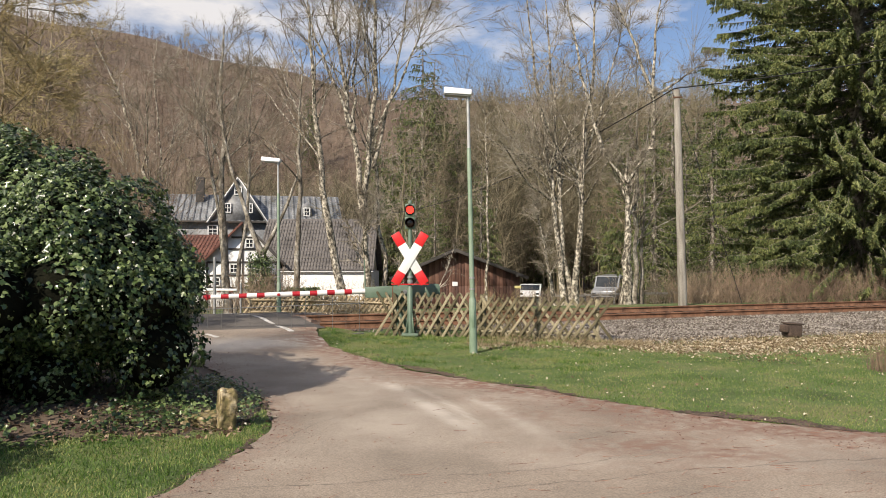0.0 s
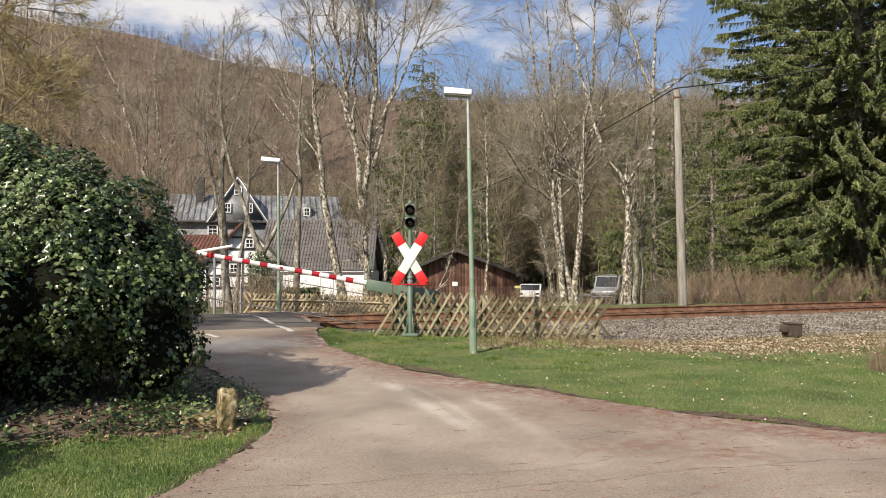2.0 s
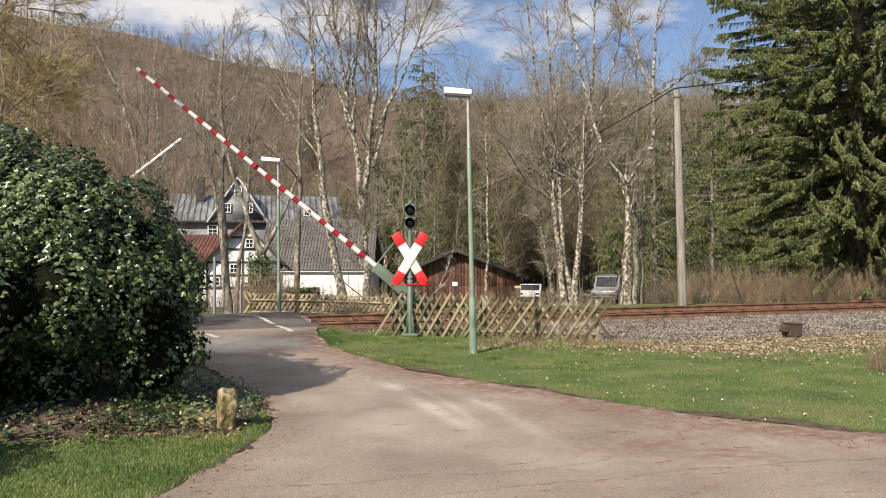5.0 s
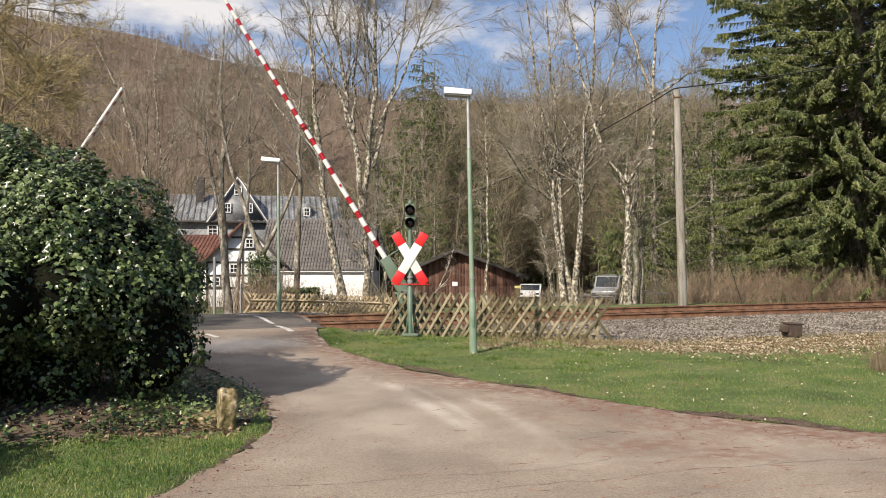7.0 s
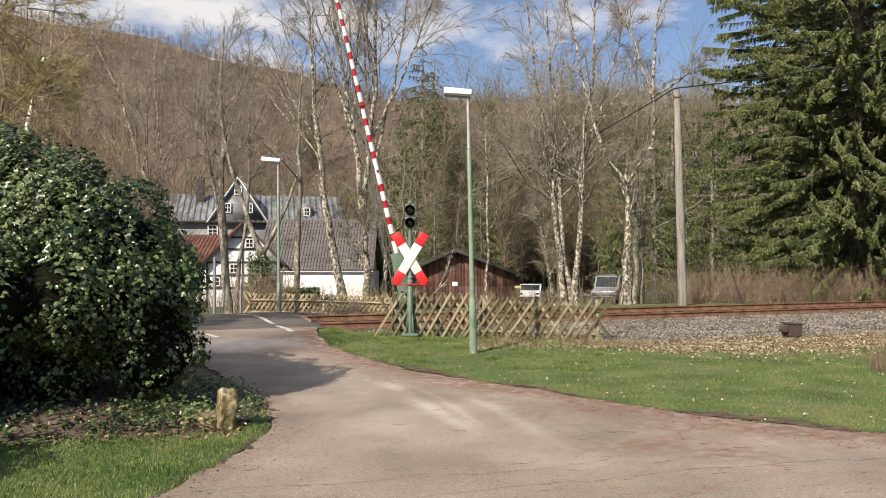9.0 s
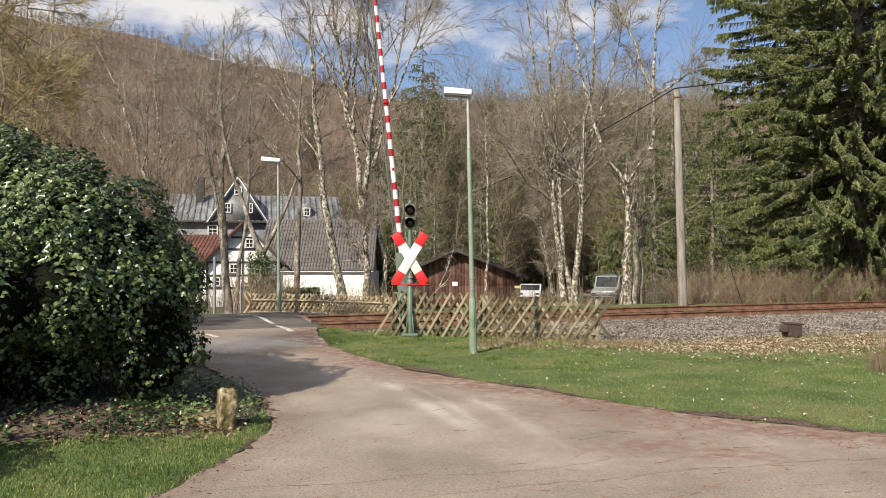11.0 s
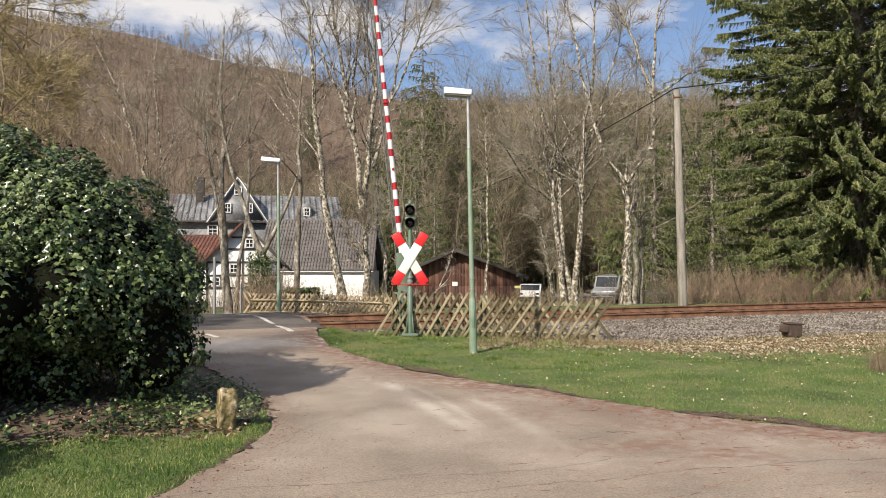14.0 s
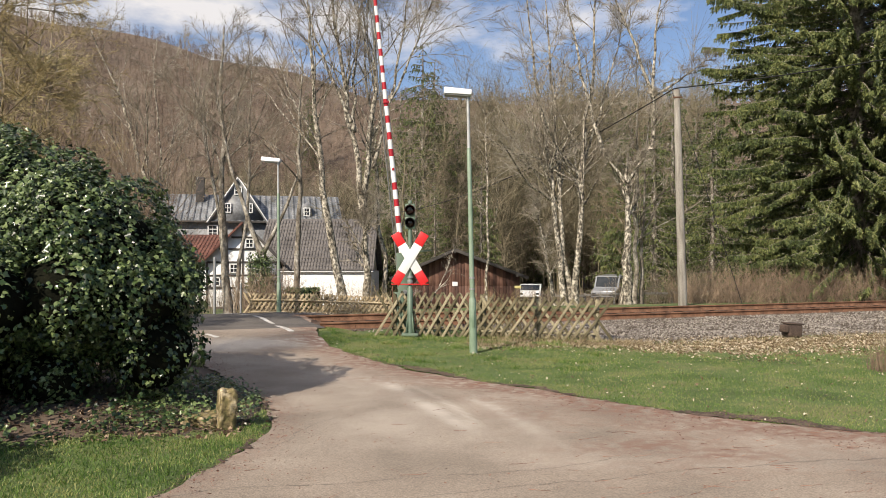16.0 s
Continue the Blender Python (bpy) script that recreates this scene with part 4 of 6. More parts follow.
slate = thing("slate_house", Matrix.Translation((-17.75, 66.4, 0)) @ pose(0, 0, 0, 0, 0, 13) @ Matrix.Translation((17.75, -66.4, 0)), "tall slate-clad house with steep gable and white windows", "house")
sx0 = -17.75
g = Geo()
g.prism([(sx0 - 6.5, -2.5), (sx0 + 8.5, -2.5), (sx0 + 8.5, 5.4), (sx0 - 6.5, 5.4)], 8.0, pose(0, 66.6, 0))
solid("wall", g, M_SLATE, slate)
g = Geo()
g.prism([(sx0 - 2.35, 5.3), (sx0 + 2.4, 5.3), (sx0, 9.0)], 6.0, pose(0, 66.2, 0))
solid("gable", g, M_SLATE, slate)
for s in (-1, 1):
    g = Geo()
    g.slab((4.75, 6.5, 0.16), pose(sx0 + s * 1.22, 69.2, 7.12, 0, s * 57, 0), 0.02)
    solid("gable_roof", g, M_SLATE, slate)
    g = Geo()
    g.slab((4.75, 0.12, 0.10), pose(sx0 + s * 1.28, 65.95, 7.16, 0, s * 57, 0), 0.02)
    solid("bargeboard", g, M_WHITE, slate, "white painted bargeboard")
roof_plane(slate, sx0 - 7.0, sx0 + 9.0, 66.2, 5.3, 70.6, 7.9, M_SLATE, ribs=0.5)
roof_plane(slate, sx0 - 7.0, sx0 + 9.0, 75.0, 5.3, 70.6, 7.9, M_SLATE, ribs=0.5)
g = Geo()
g.slab((16.0, 0.25, 0.14), pose(sx0 + 1, 66.15, 5.25), 0.02)
solid("cornice", g, M_TIMBER, slate)
window_unit(slate, sx0, 66.18, 7.95, 0.55, 0.62)
window_unit(slate, sx0 - 0.85, 66.18, 6.45, 0.5, 0.75)
window_unit(slate, sx0 + 0.95, 66.18, 6.45, 0.5, 0.75)
w = window_unit(slate, sx0 - 2.1, 66.45, 4.45, 0.75, 0.95, 2, 3)
for x in (sx0 + 5.9,):
    d = window_unit(slate, x, 66.9, 6.25, 0.5, 0.7)
    g = Geo()
    g.prism([(x - 0.5, 5.6), (x + 0.5, 5.6), (x + 0.5, 6.75), (x, 7.15), (x - 0.5, 6.75)], 2.5, pose(0, 67.0, 0))
    solid("dormer", g, M_SLATE, slate)
g = Geo()
g.slab((0.7, 0.7, 2.4), pose(sx0 - 3.4, 69.5, 8.2), 0.03)
solid("chimney", g, M_TIMBER, slate)

lean = thing("porch_roof", Matrix(), "reddish tiled lean-to roof in front of the slate house", "shed")
roof_plane(lean, -23.0, -16.2, 59.6, 1.8, 63.4, 4.0, M_REDTILE, "roof", 0.3)
g = Geo()
g.slab((6.4, 3.8, 4.0), pose(-19.6, 62.0, -0.4), 0.02)
solid("wall", g, M_PLASTER, lean)

# ---- shed ----
shed = thing("wooden_shed", pose(0, 46.0, 0), "red-brown boarded wooden shed with dark low-pitched roof", "shed")
SX, SZ = 0.72, 2.50


def shed_top(x):
    return SZ - (abs(x - SX) * (0.445 if x < SX else 0.385))


g = Geo()
g.prism([(-2.4, -1.7), (4.55, -1.7), (4.55, shed_top(4.55) - 0.12), (SX, SZ - 0.12), (-2.4, shed_top(-2.4) - 0.12)], 5.0, pose(0, 0.04, 0))
solid("wall", g, M_SHED, shed)
rs = np.random.RandomState(3)
x = -2.4
while x < 4.5:
    w = rs.uniform(0.17, 0.22)
    g = Geo()
    top = min(shed_top(x), shed_top(x + w)) - 0.13
    for z0, z1 in ((-1.7, 0.30), (0.31, top)):
        if z1 > z0:
            g.slab((w - 0.012, 0.03, z1 - z0), pose(x + w / 2, rs.uniform(-0.004, 0.008), (z0 + z1) / 2), 0.004)
    solid("board", g, M_SHED, shed)
    x += w
for s, xe in ((-1, -3.15), (1, 5.05)):
    dx, dz = xe - SX, shed_top(xe) - SZ
    L = math.hypot(dx, dz)
    g = Geo()
    g.slab((L, 6.2, 0.10), pose(SX + dx / 2, 2.4, SZ + dz / 2, 0, -math.degrees(math.atan(dz / dx)), 0), 0.01)
    solid("roof", g, M_SHEDROOF, shed)
    g = Geo()
    g.slab((L, 0.05, 0.17), pose(SX + dx / 2, -0.72, SZ + dz / 2 - 0.06, 0, -math.degrees(math.atan(dz / dx)), 0), 0.01)
    solid("bargeboard", g, M_TIMBER, shed)
for xx in (-2.3, SX, 4.4):
    g = Geo()
    g.slab((0.12, 0.8, 0.14), pose(xx, -0.36, shed_top(xx) - 0.18), 0.01)
    solid("purlin", g, M_TIMBER, shed)
g = Geo()
g.slab((0.32, 0.03, 0.26), pose(0.72, -0.035, 0.42), 0.01)
solid("notice_board", g, M_WHITE, shed, "small white notice board")


# ---- parked vehicles ----
def van(m, outline, width, paint, name, label, wheel_x):
    t = thing(name, m, label, "car")
    b = Geo()
    b.prism(outline, width, pose(0, -width / 2, 0), 0.05)
    body = solid("body", b, paint, t)
    zt = max(z for x, z in outline)
    xf = min(x for x, z in outline)
    for s in (-1, 1):
        for x0, x1 in ((xf + 1.35, xf + 2.25), (xf + 2.4, xf + 3.5)):
            g = Geo()
            g.slab((x1 - x0, 0.03, 0.55), pose((x0 + x1) / 2, s * (width / 2 + 0.003), zt - 0.55), 0.01)
            solid("side_window", g, M_GLASS, t, "dark side window")
        for x in wheel_x:
            g = Geo()
            wm = pose(x, s * (width / 2 - 0.10), 0.33, 90, 0, 0)
            g.lathe([(0.001, -0.1), (0.24, -0.1), (0.31, -0.09), (0.33, -0.05), (0.33, 0.05), (0.31, 0.09), (0.24, 0.1), (0.001, 0.1)], wm, 20)
            tw = solid("wheel", g, M_TYRE, t)
            g = Geo()
            g.lathe([(0.001, -0.115), (0.12, -0.115), (0.21, -0.103), (0.001, -0.103)], wm @ pose(0, 0, 0, 0 if s > 0 else 180, 0, 0), 16)
            solid("hub_cap", g, M_GREYMETAL, tw)
        g = Geo()
        g.slab((0.05, 0.28, 0.16), pose(xf + 0.02, s * (width / 2 - 0.24), 0.78), 0.02)
        solid("headlight", g, M_GLASS, t)
    g = Geo()
    a = Vector((outline[2][0], 0, outline[2][1]))
    c = Vector((outline[3][0], 0, outline[3][1]))
    d = c - a
    g.slab((d.length * 0.82, width * 0.86, 0.03), Matrix.Translation((a + c) / 2 + Vector((-0.01, 0, 0.012))) @ pose(0, 0, 0, 0, -math.degrees(math.atan2(d.z, d.x)), 0), 0.01)
    solid("windscreen", g, M_GLASS, t)
    g = Geo()
    g.slab((0.12, width * 0.96, 0.22), pose(xf, 0, 0.45), 0.03)
    solid("bumper", g, M_TYRE, t)
    return t


VAN = [(0, 0.35), (0, 1.0), (0.85, 1.2), (1.45, 2.1), (4.4, 2.2), (4.55, 1.2), (4.55, 0.35)]
van(pose(6.85, 61.0, land(6.9, 62.5) - 0.02, 0, 0, 80), [(0, 0.3), (0, 0.78), (0.85, 0.98), (1.55, 1.48), (3.5, 1.50), (4.0, 0.95), (4.0, 0.3)], 1.75, M_VANWHITE, "white_car", "white hatchback car parked on the meadow", (0.75, 3.1))
van(pose(12.0, 57.5, land(12.4, 59.5) - 0.02, 0, 0, 64), VAN, 1.9, M_VANGREY, "grey_van", "grey van parked behind the trees", (0.85, 3.6))

rf2 = thing("post_and_rail_fence", Matrix(), "low weathered post and rail fence behind the track", "fence")
for k in range(9):
    x = 6.0 + k * 1.6
    y = 41 + 0.15 * k
    g = Geo()
    g.tube([(x, y, land(x, y) - 0.1), (x, y, land(x, y) + 0.85)], 0.06, 8)
    solid("post", g, M_POLE, rf2)
    if k < 8:
        g = Geo()
        g.slab((1.6, 0.05, 0.11), pose(x + 0.8, y - 0.03, float(land(x + 0.8, y)) + 0.72, 0, 0, 5), 0.008)
        solid("rail", g, M_POLE, rf2)


# ---- trees ----
def norm(a):
    return a / (np.linalg.norm(a, axis=-1, keepdims=True) + 1e-9)


def limbs(g, rng, P, D, L, R, ks, wob, up, taper, sides):
    """Grows many wobbling limbs at once; returns their joints and directions."""
    pts, dirs, n = [P], [], len(P)
    d = D
    for k in range(ks):
        d = norm(d + rng.normal(0, wob, (n, 3)) + np.array((0, 0, up)))
        q = pts[-1] + d * (L / ks)[:, None]
        r0, r1 = R * (1 - (1 - taper) * k / ks), R * (1 - (1 - taper) * (k + 1) / ks)
        g.segs(pts[-1], q, r0, r1, sides)
        pts.append(q)
        dirs.append(d)
    return np.stack(pts), np.stack(dirs)


def sprout(rng, pts, dirs, L, R, count, t0, spread, ratio, thin, taper=0.3):
    """Starts of side limbs along grown limbs."""
    ks, n = dirs.shape[0], dirs.shape[1]
    t = rng.uniform(t0, 1.0, (n, count))
    seg = np.minimum((t * ks).astype(int), ks - 1)
    idx = np.arange(n)[:, None]
    f = (t * ks - seg)[..., None]
    P = pts[seg, idx] * (1 - f) + pts[seg + 1, idx] * f
    D = dirs[seg, idx]
    side = norm(np.cross(D, rng.normal(size=D.shape)))
    a = np.radians(rng.normal(spread, 13, t.shape))[..., None]
    nd = norm(D * np.cos(a) + side * np.sin(a))
    nl = L[:, None] * ratio * (1.15 - 0.75 * (t - t0) / (1 - t0)) * rng.uniform(0.6, 1.2, t.shape)
    nr = R[:, None] * (1 - (1 - taper) * t) * thin
    return P.reshape(-1, 3), nd.reshape(-1, 3), nl.ravel(), nr.ravel()


def blades(g, p0, p1, w, rng):
    side = norm(np.cross(p1 - p0, rng.normal(size=p0.shape)))
    v = np.stack([p0 - side * w[:, None], p0 + side * w[:, None], p1], 1)
    g.add(v.reshape(-1, 3), np.arange(len(v) * 3).reshape(-1, 3))


def stem_path(base, lean, depth, length, bow, n=9):
    t = np.linspace(0, 1, n)
    a = math.tan(radians(lean)) * t * length + bow * np.sin(np.pi * t)
    b = math.tan(radians(depth)) * t * length
    return np.array(base)[None] + np.stack([a, b, t * length], -1)


def bare_tree(name, stems, rng, bark, twig, label, at=None, n1=13, n2=8, n3=9, t0=0.30, spread=42, ratio=0.34, minr=0.0065, up=0.06, group=""):
    """stems: base, lean, depth lean, length, bow, radius (metres and degrees)."""
    t = thing(name, at or Matrix(), label, "tree", group)
    tr, cr = Geo(), Geo()
    P, D, L, R = [], [], [], []
    for base, lean, depth, length, bow, r in stems:
        path = stem_path(base, lean, depth, length, bow, 14)
        path[1:] += rng.normal(0, 0.05, path[1:].shape) * np.array((1, 1, 0.3)) * (length / 12)
        tt = np.linspace(0, 1, 14)
        rad = r * (1 - 0.86 * tt ** 0.9)
        rad[0] *= 1.35
        tr.tube(path, rad, 9)
        dirs = norm(np.diff(path, axis=0))[:, None]
        p, d, l, q = sprout(rng, path[:, None], dirs, np.array([length]), np.array([r]), n1, t0, spread, ratio, 0.42, 0.14)
        P.append(p), D.append(d), L.append(l), R.append(q)
    P, D, L, R = map(np.concatenate, (P, D, L, R))
    R = np.maximum(R, 0.016)
    pts, dirs = limbs(tr, rng, P, D, L, R, 6, 0.13, up, 0.3, 5)
    p2, d2, l2, r2 = sprout(rng, pts, dirs, L, R, n2, 0.2, 38, 0.45, 0.55)
    r2 = np.maximum(r2, minr * 1.5)
    pts, dirs = limbs(cr, rng, p2, d2, l2, r2, 4, 0.16, up * 0.8, 0.4, 3)
    p3, d3, l3, r3 = sprout(rng, pts, dirs, l2, r2, n3, 0.15, 36, 0.55, 0.6)
    r3 = np.maximum(r3, minr)
    l3 = np.maximum(l3, 0.25)
    m3 = p3 + norm(d3 + rng.normal(0, 0.15, d3.shape)) * (l3 * 0.55)[:, None]
    e3 = m3 + norm(d3 + rng.normal(0, 0.3, d3.shape) + np.array((0, 0, up))) * (l3 * 0.5)[:, None]
    blades(cr, p3, m3 + (m3 - p3) * 0.1, r3 * 1.25, rng)
    blades(cr, m3, e3, r3 * 0.95, rng)
    solid("trunk", tr, bark, t, smooth=True)
    solid("crown", cr, twig, t)
    return t


rt = np.random.RandomState(12)


def gl(x, y, sink=0.15):
    return (x, y, float(land(x, y)) - sink)


FAN = gl(-2.95, 30.0)
bare_tree("bare_tree", [(FAN, -2, 0, 5.0, 0.02, 0.20), ((-3.13, 30.0, 3.7), -9, 2, 12.0, 0.05, 0.125), ((-3.12, 30.0, 3.6), 1.0, -2, 12.5, 0.36, 0.13), ((-2.75, 30.0, 5.4), 10, 4, 10.5, 0.2, 0.075), ((-2.8, 30.0, 6.6), 22, -4, 8.0, 0.3, 0.06),
                        ((-3.6, 30.1, 7.2), -20, 3, 7.5, -0.2, 0.065), ((-3.5, 30.1, 6.8), 4, 6, 9.0, -0.2, 0.07), (gl(-2.3, 30.8), -5, 3, 15.0, 0.1, 0.11)], rt,
          M_BARKPALE, M_TWIGPALE, "large bare tree with a fan of pale stems", n1=17, n2=11, n3=14, t0=0.32, spread=38, ratio=0.36, minr=0.0055, up=0.02, group="bare trees by the stream")
bare_tree("bare_tree", [(gl(-3.7, 29.0), -7, 2, 12.5, -0.25, 0.19)], rt, M_BARKPALE, M_TWIG, "leaning bare tree with lichen-pale broken bark", n1=14, n2=7, n3=7, t0=0.4, group="bare trees by the stream")
bare_tree("bare_tree", [(gl(-9.6, 34.5), -2, 1, 13.5, -0.15, 0.22), (gl(-9.5, 34.6), -11, 3, 12.5, 0.3, 0.12), (gl(-9.5, 34.6), 3, 3, 12.5, 0.3, 0.12)], rt, M_BARK, M_TWIGPALE, "slender grey bare tree beyond the crossing", n1=17, n2=11, n3=13, t0=0.45, spread=37, minr=0.0055, group="bare trees by the stream")
bare_tree("bare_tree", [(gl(-11.0, 33.0), -19, 2, 13.0, 0.3, 0.16), (gl(-11.0, 33.0), -9, 4, 12.0, -0.2, 0.09)], rt, M_BARKPALE, M_TWIGPALE, "thin leaning pale bare tree", n1=16, n2=10, n3=11, t0=0.35, spread=40, minr=0.0055, group="bare trees by the stream")
bare_tree("bare_tree", [(gl(-7.45, 31.5), 0, 0, 2.6, 0.0, 0.19), ((-7.45, 31.5, 2.0), -16, 2, 7.0, -0.25, 0.12), ((-7.42, 31.5, 2.0), 20, 2, 5.0, 0.25, 0.10)], rt, M_BARK, M_TWIG, "gnarled dark forked tree beside the half-timbered house", n1=9, n2=5, n3=4, t0=0.6, group="bare trees by the stream")
bare_tree("bare_tree", [(gl(-6.0, 31.0), 1, 0, 11.0, 0.1, 0.15)], rt, M_BARK, M_TWIG, "straight bare tree behind the far fence", n1=13, n2=7, n3=7, t0=0.5, group="bare trees by the stream")
bare_tree("bare_tree", [(gl(1.78, 31.0), -0.6, 0, 9.5, 0.05, 0.065)], rt, M_BARKPALE, M_TWIG, "thin white-barked young birch beside the shed", n1=18, n2=5, n3=4, t0=0.3, ratio=0.22, group="bare trees by the stream")
bare_tree("bare_tree", [(gl(5.02, 31.5), -7, 2, 14.0, 0.1, 0.135), (gl(5.40, 31.4), 4.5, -2, 14.5, -0.12, 0.15), (gl(5.32, 31.6), -4, 4, 14.0, -0.15, 0.13), (gl(4.65, 31.8), -10, 5, 4.6, 0.05, 0.10), ((5.6, 31.5, 5.2), 16, 3, 8.5, 0.1, 0.06)], rt, M_BARKPALE, M_TWIGPALE,
          "group of pale lichen-covered bare trunks behind the lattice fence", n1=19, n2=11, n3=13, t0=0.28, spread=46, ratio=0.30, minr=0.005, up=0.02, group="bare trees by the stream")
OAK = gl(7.35, 30.8)
bare_tree("bare_tree", [(OAK, 0.3, 0, 6.2, 0.05, 0.25), ((7.35, 30.8, 4.9), -36, 3, 1.3, 0.0, 0.10), ((6.45, 30.85, 6.1), -11, 3, 8.5, -0.2, 0.085), ((7.38, 30.8, 4.9), 36, -3, 1.4, 0.0, 0.115), ((8.36, 30.75, 6.2), 2, 0, 2.3, 0.1, 0.10), ((8.42, 30.75, 8.4), -24, 3, 6.5, 0.3, 0.075),
                        ((8.44, 30.75, 8.4), 6, -3, 6.0, -0.15, 0.07), ((8.40, 30.75, 8.3), 54, 0, 1.9, 0.15, 0.06)], rt, M_BARKPALE, M_TWIGPALE,
          "stout old tree with forked pale limbs near the pole", n1=11, n2=9, n3=9, t0=0.35, spread=48, ratio=0.36, minr=0.005, group="bare trees by the stream")
bare_tree("bare_tree", [(gl(8.2, 33.0), 1, 0, 11.0, 0.1, 0.12), (gl(8.6, 33.4), 3, 0, 10.0, -0.1, 0.09)], rt, M_BARK, M_TWIG, "slim bare trunks beside the stout tree", n1=16, n2=7, n3=7, t0=0.2, group="bare trees by the stream")
for base, stems, ratio in ((gl(-9.0, 14.6), ((3, 8.2, 0.05), (-7, 8.0, 0.045), (11, 7.0, 0.042), (7, 8.0, 0.045), (24, 3.6, 0.035), (15, 5.6, 0.04), (-2, 7.4, 0.04)), 0.25), (gl(-14.6, 27.2), ((2, 12.5, 0.09), (9, 11.0, 0.07)), 0.3)):
    bare_tree("mossy_tree", [(base, lean, 2, ln, 0.2, r) for lean, ln, r in stems], rt, M_TWIG, M_TWIGYELLOW, "yellowish mossy bare tree beyond the ivy", n1=23, n2=11, n3=10, t0=0.24, spread=74, ratio=ratio, minr=0.0046, up=0.0,
              group="mossy trees")

# plain wood edge: four kinds of bare tree, repeated
kinds = []
for kk in range(5):
    tw = (M_TWIG, M_TWIGPALE, M_TWIG, M_BRAMBLE, M_TWIG)[kk]
    ob = bare_tree("bare_tree", [((0, 0, -0.3), rt.normal(0, 3), 0, 13 + rt.uniform(-2, 2), rt.normal(0, 0.4), 0.15), ((0.3, 0.2, -0.3), rt.normal(0, 6), 3, 11, rt.normal(0, 0.4), 0.10)], rt, M_WOODEDGE, tw, "bare grey-brown tree at the wood's edge",
                   at=Matrix.Translation(gl((-31, -36, 21, 27, 33)[kk], 58 + 2 * kk)), n1=15, n2=8, n3=7, t0=0.2, spread=38, ratio=0.32, minr=0.010, group="bare trees of the wood's edge")
    kinds.append(ob)
for kk in range(80):
    y = rt.uniform(42, 112)
    x = rt.uniform(-0.66, 0.50) * y
    if -0.37 < x / y < -0.07 and y < 79 or -4 < x < 6 and y < 53 or 0.09 < x / y < 0.24 and y < 70:
        continue
    copy_thing(kinds[kk % 5], Matrix.Translation(gl(x, y)) @ pose(0, 0, 0, 0, 0, rt.uniform(0, 360)) @ Matrix.Scale(1, 4))


# ---- conifers ----
def conifer_meshes(rng, height, radius, tiers, per, spray, droop, gap=0.0, low=0.04, fat=1.0, full=1.0, sparse=1e9, hang=0.0, K=5, size=1.0, mess=0.05, rough=0.25):
    """sparse: the height above which boughs carry fewer sprays; hang: how far the sprays hang down as curtains."""
    tr, nd = Geo(), Geo()
    tr.tube([(0, 0, -0.4), (0, 0, height * 0.5), (0, 0, height)], [height * 0.014, height * 0.009, 0.02], 9)
    P, D, L = [], [], []
    for k in range(tiers):
        t = k / tiers
        z = height * (low + (0.97 - low) * t)
        n = max(4, int(per * (1 - 0.55 * t)))
        a = rng.uniform(0, 6.28) + np.arange(n) * 6.283 / n + rng.normal(0, 0.2, n)
        rr = radius * min(1.0, full * (1 - t) ** 0.6) * rng.uniform(0.55, 1.06, n) * (0.8 + 0.2 * min(1, t * 6)) + 0.25
        P.append(np.stack([np.zeros(n), np.zeros(n), np.full(n, z) + rng.normal(0, height / tiers * 0.9, n)], -1))
        D.append(np.stack([np.cos(a), np.sin(a), np.full(n, 0.10 - droop * (1 - t))], -1))
        L.append(rr)
    P, D, L = np.concatenate(P), norm(np.concatenate(D)), np.concatenate(L)
    keep = rng.uniform(size=len(P)) > gap
    P, D, L = P[keep], D[keep], L[keep]
    ks = 6
    pts, dirs = [P], []
    d = D
    for k in range(ks):
        d = norm(d + rng.normal(0, mess, d.shape) + np.array((0, 0, -0.06 if k < 3 else 0.07)))
        q = pts[-1] + d * (L / ks)[:, None]
        r = 0.028 * (1 - k / ks) + 0.008
        tr.segs(pts[-1], q, np.full(len(P), r), np.full(len(P), r * 0.8), 3)
        pts.append(q)
        dirs.append(d)
    pts, dirs = np.stack(pts), np.stack(dirs)
    # drooping sprays of needles along each bough
    n = len(P)
    cnt = np.maximum(4, (spray * L / L.max() * np.where(P[:, 2] > sparse, 0.22, 1.0) * np.where(D[:, 1] > 0.3, 0.3, 1.0)).astype(int))
    own = np.repeat(np.arange(n), cnt)
    t = rng.beta(1.6, 0.9, len(own))
    t = 0.12 + 0.88 * np.where(rng.uniform(size=len(t)) < 0.62, rng.uniform(0.1, 1, len(t)), t)
    seg = np.minimum((t * ks).astype(int), ks - 1)
    f = (t * ks - seg)[:, None]
    B = pts[seg, own] * (1 - f) + pts[seg + 1, own] * f
    dd = dirs[seg, own]
    side = norm(np.cross(dd, np.array((0, 0, 1.0)))) * np.where(rng.uniform(size=len(own)) < 0.5, 1, -1)[:, None]
    ax = norm(dd * rng.uniform(0.2, 0.9, (len(own), 1)) + side * rng.uniform(0.2, 1.0, (len(own), 1)) + np.array((0, 0, -1.0)) * (rng.uniform(0.2, 1.6, (len(own), 1)) + hang * rng.uniform(0, 1, (n, 1))[own] * 2.0))
    ln = size * rng.uniform(0.16, 0.52, len(own)) * (0.6 + 0.5 * L[own] / L.max())
    wd = norm(np.cross(ax, rng.normal(size=ax.shape)))
    blades(nd, B, B + ax * ln[:, None], ln * 0.07 * fat, rng)
    # finger twigs along each spray
    base = B[:, None] + ax[:, None] * (ln[:, None] * np.linspace(0.1, 0.9, K)[None])[..., None]
    sgn = np.where(np.arange(K) % 2, 1, -1)[None, :, None]
